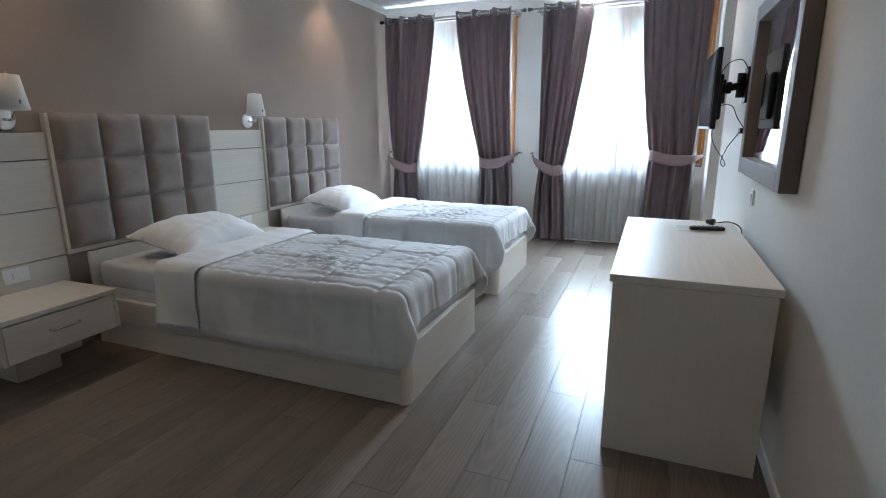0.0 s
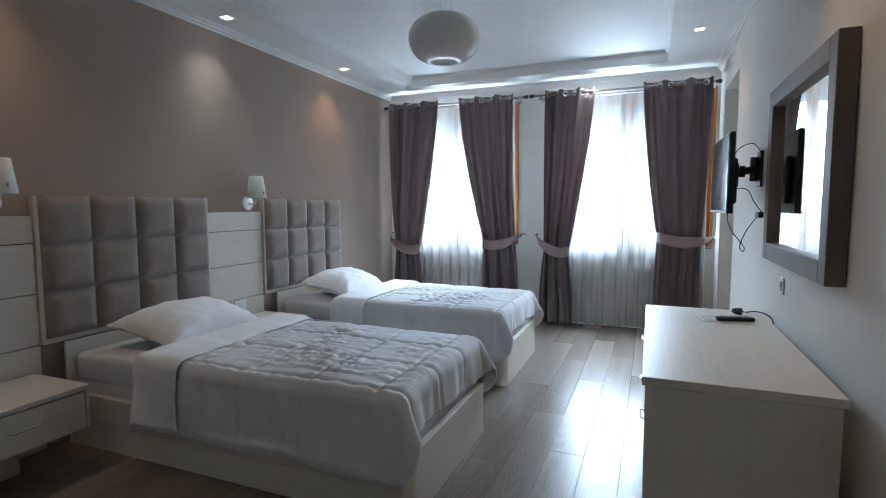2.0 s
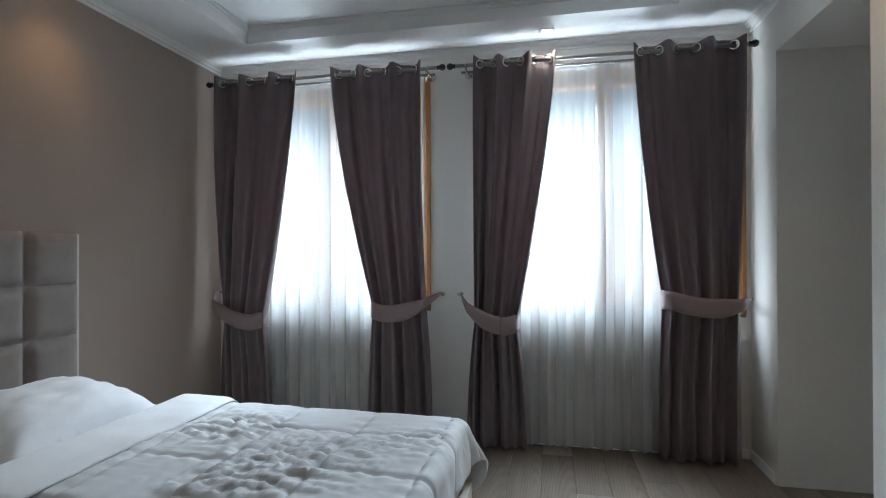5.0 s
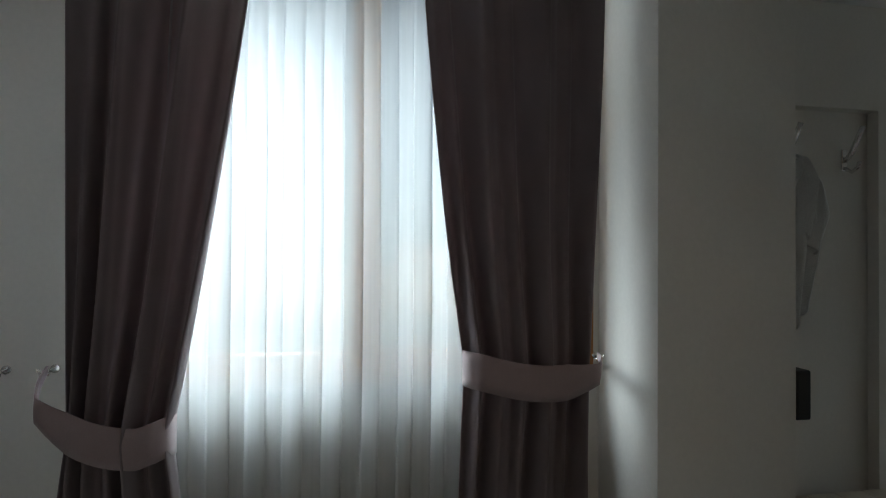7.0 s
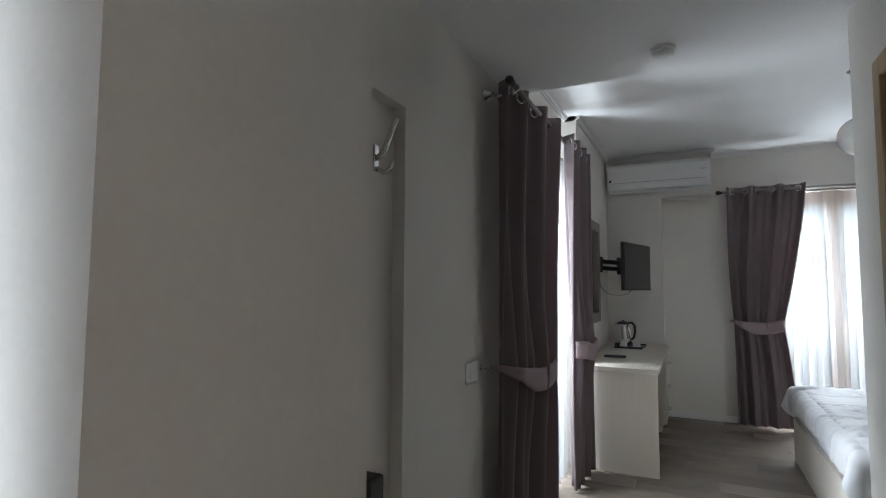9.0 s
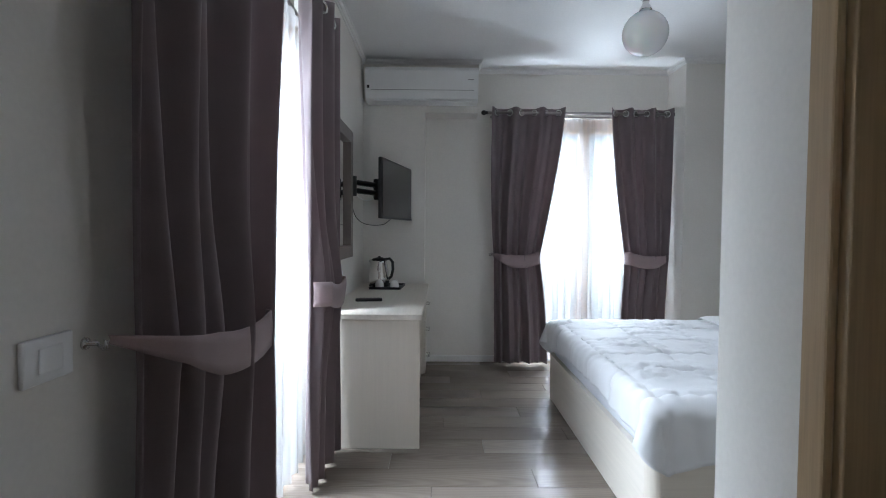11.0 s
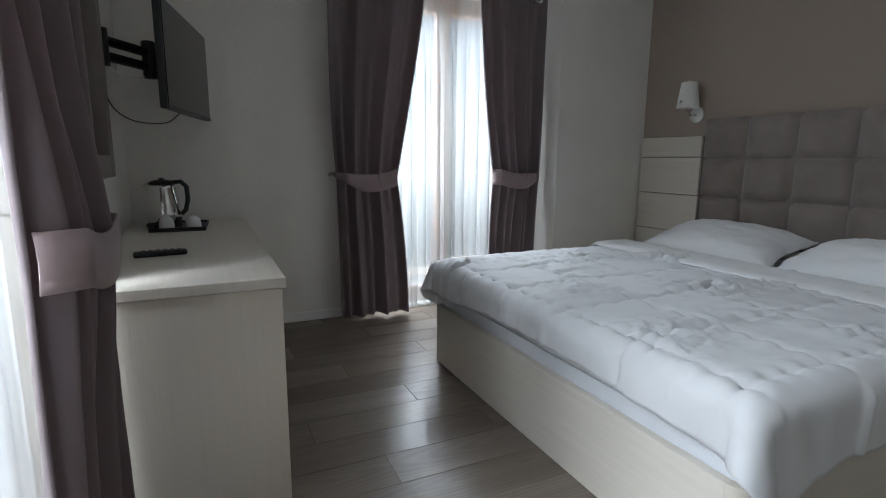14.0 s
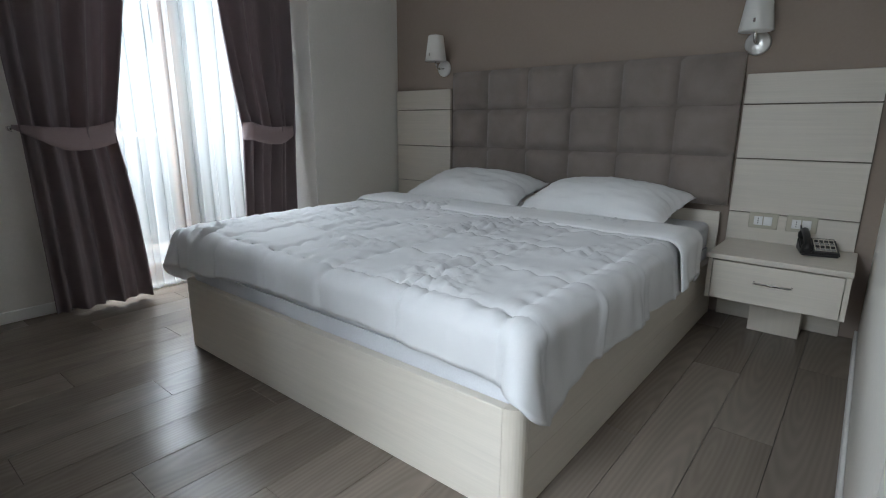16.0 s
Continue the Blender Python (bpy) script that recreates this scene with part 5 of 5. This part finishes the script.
coat_hook(pose(4.70, 0.05, 1.86))
coat_hook(pose(5.005, 0.05, 1.86))
tw = thing("towel", pose(4.70, 0.03, 1.82), "white terry towel hanging in folds from a hook", "towel")
rows = []
for j in range(40):
    v = j / 39
    row = []
    for i in range(41):
        u = i / 40 - 0.5
        wd = 0.03 + 0.25 * (v / 0.6 if v < 0.6 else 1 - (v - 0.6) * 1.1)
        x = u * wd - 0.03 * v
        y = -0.052 - 0.022 * math.sin(u * 17 + 2 * v) * min(1, v * 3) - 0.02 * math.sin(u * 6 + 1) - 0.03 * min(1, v * 4) * math.exp(-v * 3)
        z = -0.78 * v * (1 - 0.22 * (u + 0.5)) + 0.05 * abs(u) * (1 if v < 0.1 else 0.4)
        row.append((x, y, z))
    rows.append(row)
cl = part("cloth", sheet(bmesh.new(), rows), towel_cloth, tw, "", True)
so = cl.modifiers.new("thickness", 'SOLIDIFY')
so.thickness = 0.008
fold = part("folded_layer", sheet(bmesh.new(), [[(x * 0.92 + 0.03, y - 0.02 * min(1, 4 * a / 39), z * (0.26 + 0.42 * (b / 40))) for b, (x, y, z) in enumerate(r)] for a, r in enumerate(rows)]), towel_cloth, tw, "", True)
so = fold.modifiers.new("thickness", 'SOLIDIFY')
so.thickness = 0.008
lr = thing("luggage_rack", pose(4.72, -0.21, 0), "low luggage bench with a slatted top below the hooks", "luggage rack")
for i in range(6):
    part("slat", boxed(-0.40 + i * 0.135, -0.275 + i * 0.135, -0.17, 0.17, 0.42, 0.44, bevel=0.003, seg=1), cream_y, lr)
for sx in (-0.37, 0.37):
    for sy in (-0.13, 0.13):
        part("leg", boxed(sx - 0.02, sx + 0.02, sy - 0.02, sy + 0.02, 0.0, 0.42, bevel=0.003, seg=1), cream_z, lr)
for sy in (-0.15, 0.15):
    part("rail", boxed(-0.35, 0.35, sy - 0.01, sy + 0.01, 0.36, 0.418), cream_x, lr)

bx = thing("wall_holder", pose(4.33, -0.30, 0.955), "small black holder box mounted on the pier", "holder")
part("case", boxed(0.001, 0.055, -0.095, 0.095, -0.082, 0.082, bevel=0.006), black_plastic, bx)
part("front_lip", boxed(0.055, 0.061, -0.085, 0.085, -0.075, 0.03, bevel=0.002, seg=1), black_plastic, bx)


# ---------- outside ----------
setting("ground", boxed(-400, 400, 6, 900, -12.2, -12.0), mat("far_ground", (0.20, 0.20, 0.16), 0.9), "distant valley floor", "ground")
hill_mat = mat("far_hill", (0.10, 0.13, 0.10), 0.9)
vary(hill_mat, (0.10, 0.13, 0.10), 0.3, coords(hill_mat), 0.05)
rows = []
for j in range(14):
    rows.append([(-420 + 28 * i, 380 + j * 24, -12 + 62 * math.sin(math.pi * min(1, j / 13) / 2) * (0.65 + 0.5 * wrinkle(i * 0.21, j * 0.1, 4, 1))) for i in range(31)])
hill = single("hill", sheet(bmesh.new(), rows), hill_mat, "hazy wooded hillside beyond the town", "hill", "", True)
tagged(hill, kind="structure")
town_wall = mat("far_render", (0.62, 0.58, 0.52), 0.9)
town_roof = mat("far_roof_tile", (0.36, 0.17, 0.11), 0.9)
town_glass = mat("far_window", (0.06, 0.07, 0.08), 0.3)
rng = random.Random(4)
for k in range(16):
    x, y = -70 + k * 11 + rng.uniform(-3, 3), rng.uniform(75, 150)
    w, d, fl = rng.uniform(9, 14), rng.uniform(9, 12), rng.randint(3, 5)
    h = thing("apartment_building", pose(x, y, -12.0), "pale rendered apartment building far across the town", "building", "far buildings")
    part("wall", boxed(-w / 2, w / 2, 0, d, 0, fl * 3.0), town_wall, h)
    part("roof", boxed(-w / 2 - 0.4, w / 2 + 0.4, -0.4, d + 0.4, fl * 3.0, fl * 3.0 + 0.7, bevel=0.2, seg=1), town_roof, h)
    for f in range(fl):
        for c in range(4):
            part("window", boxed(-w / 2 + w * (c + 0.28) / 4, -w / 2 + w * (c + 0.68) / 4, -0.08, 0.0, f * 3 + 0.9, f * 3 + 2.4), town_glass, h)

# balcony beyond the double room's east door
setting("balcony_floor", boxed(EX + T, EX + 1.7, -3.6, -0.6, -0.25, -0.05), trim_paint, "pale balcony slab", "balcony")
rl = thing("balcony_railing", pose(EX + 1.6, -2.1, -0.05), "grey metal balcony railing outside the door", "railing")
part("top_rail", boxed(-0.025, 0.025, -1.5, 1.5, 1.0, 1.04, bevel=0.004), steel, rl)
part("bottom_rail", boxed(-0.02, 0.02, -1.5, 1.5, 0.08, 0.11), steel, rl)
for i in range(25):
    part("bar", boxed(-0.008, 0.008, -1.48 + i * 0.1233, -1.464 + i * 0.1233, 0.11, 1.0), steel, rl)

# ---------- floor planks, each a piece of its own ----------
PW, PL = 0.193, 1.285


def plank_mesh(w, l):
    b = 0.0007
    me = bpy.data.meshes.new("plank")
    x0, x1, y0, y1 = 0.0008, w - 0.0008, 0.0008, l - 0.0008
    v = [(x0, y0, -0.011), (x1, y0, -0.011), (x1, y1, -0.011), (x0, y1, -0.011), (x0, y0, -b), (x1, y0, -b), (x1, y1, -b), (x0, y1, -b),
         (x0 + b, y0 + b, 0), (x1 - b, y0 + b, 0), (x1 - b, y1 - b, 0), (x0 + b, y1 - b, 0)]
    f = [(0, 1, 5, 4), (1, 2, 6, 5), (2, 3, 7, 6), (3, 0, 4, 7), (4, 5, 9, 8), (5, 6, 10, 9), (6, 7, 11, 10), (7, 4, 8, 11), (8, 9, 10, 11)]
    me.from_pydata(v, [], f)
    me.materials.append(floor_oak)
    return me


meshes = {}


def lay(x0, x1, y0, y1, shift):
    i = 0
    x = x0
    while x < x1 - 0.004:
        w = min(PW, x1 - x)
        y = y0 - ((i * 0.41 + shift) % 1.0) * PL
        while y < y1:
            a, b = max(y, y0), min(y + PL, y1)
            if b - a > 0.02:
                key = (round(w, 3), round(b - a, 3))
                if key not in meshes:
                    meshes[key] = plank_mesh(*key)
                p = new("plank", meshes[key])
                p.location = (x, a, 0)
                p.parent = FLOOR
            y += PL
        x += w
        i += 1


lay(0.0, EW, SB, NW, 0.13)
lay(EW, RX, -1.53, NW, 0.33)
lay(RX, EX, SY, NW, 0.55)
lay(4.05, RX, -3.25, -1.53, 0.7)
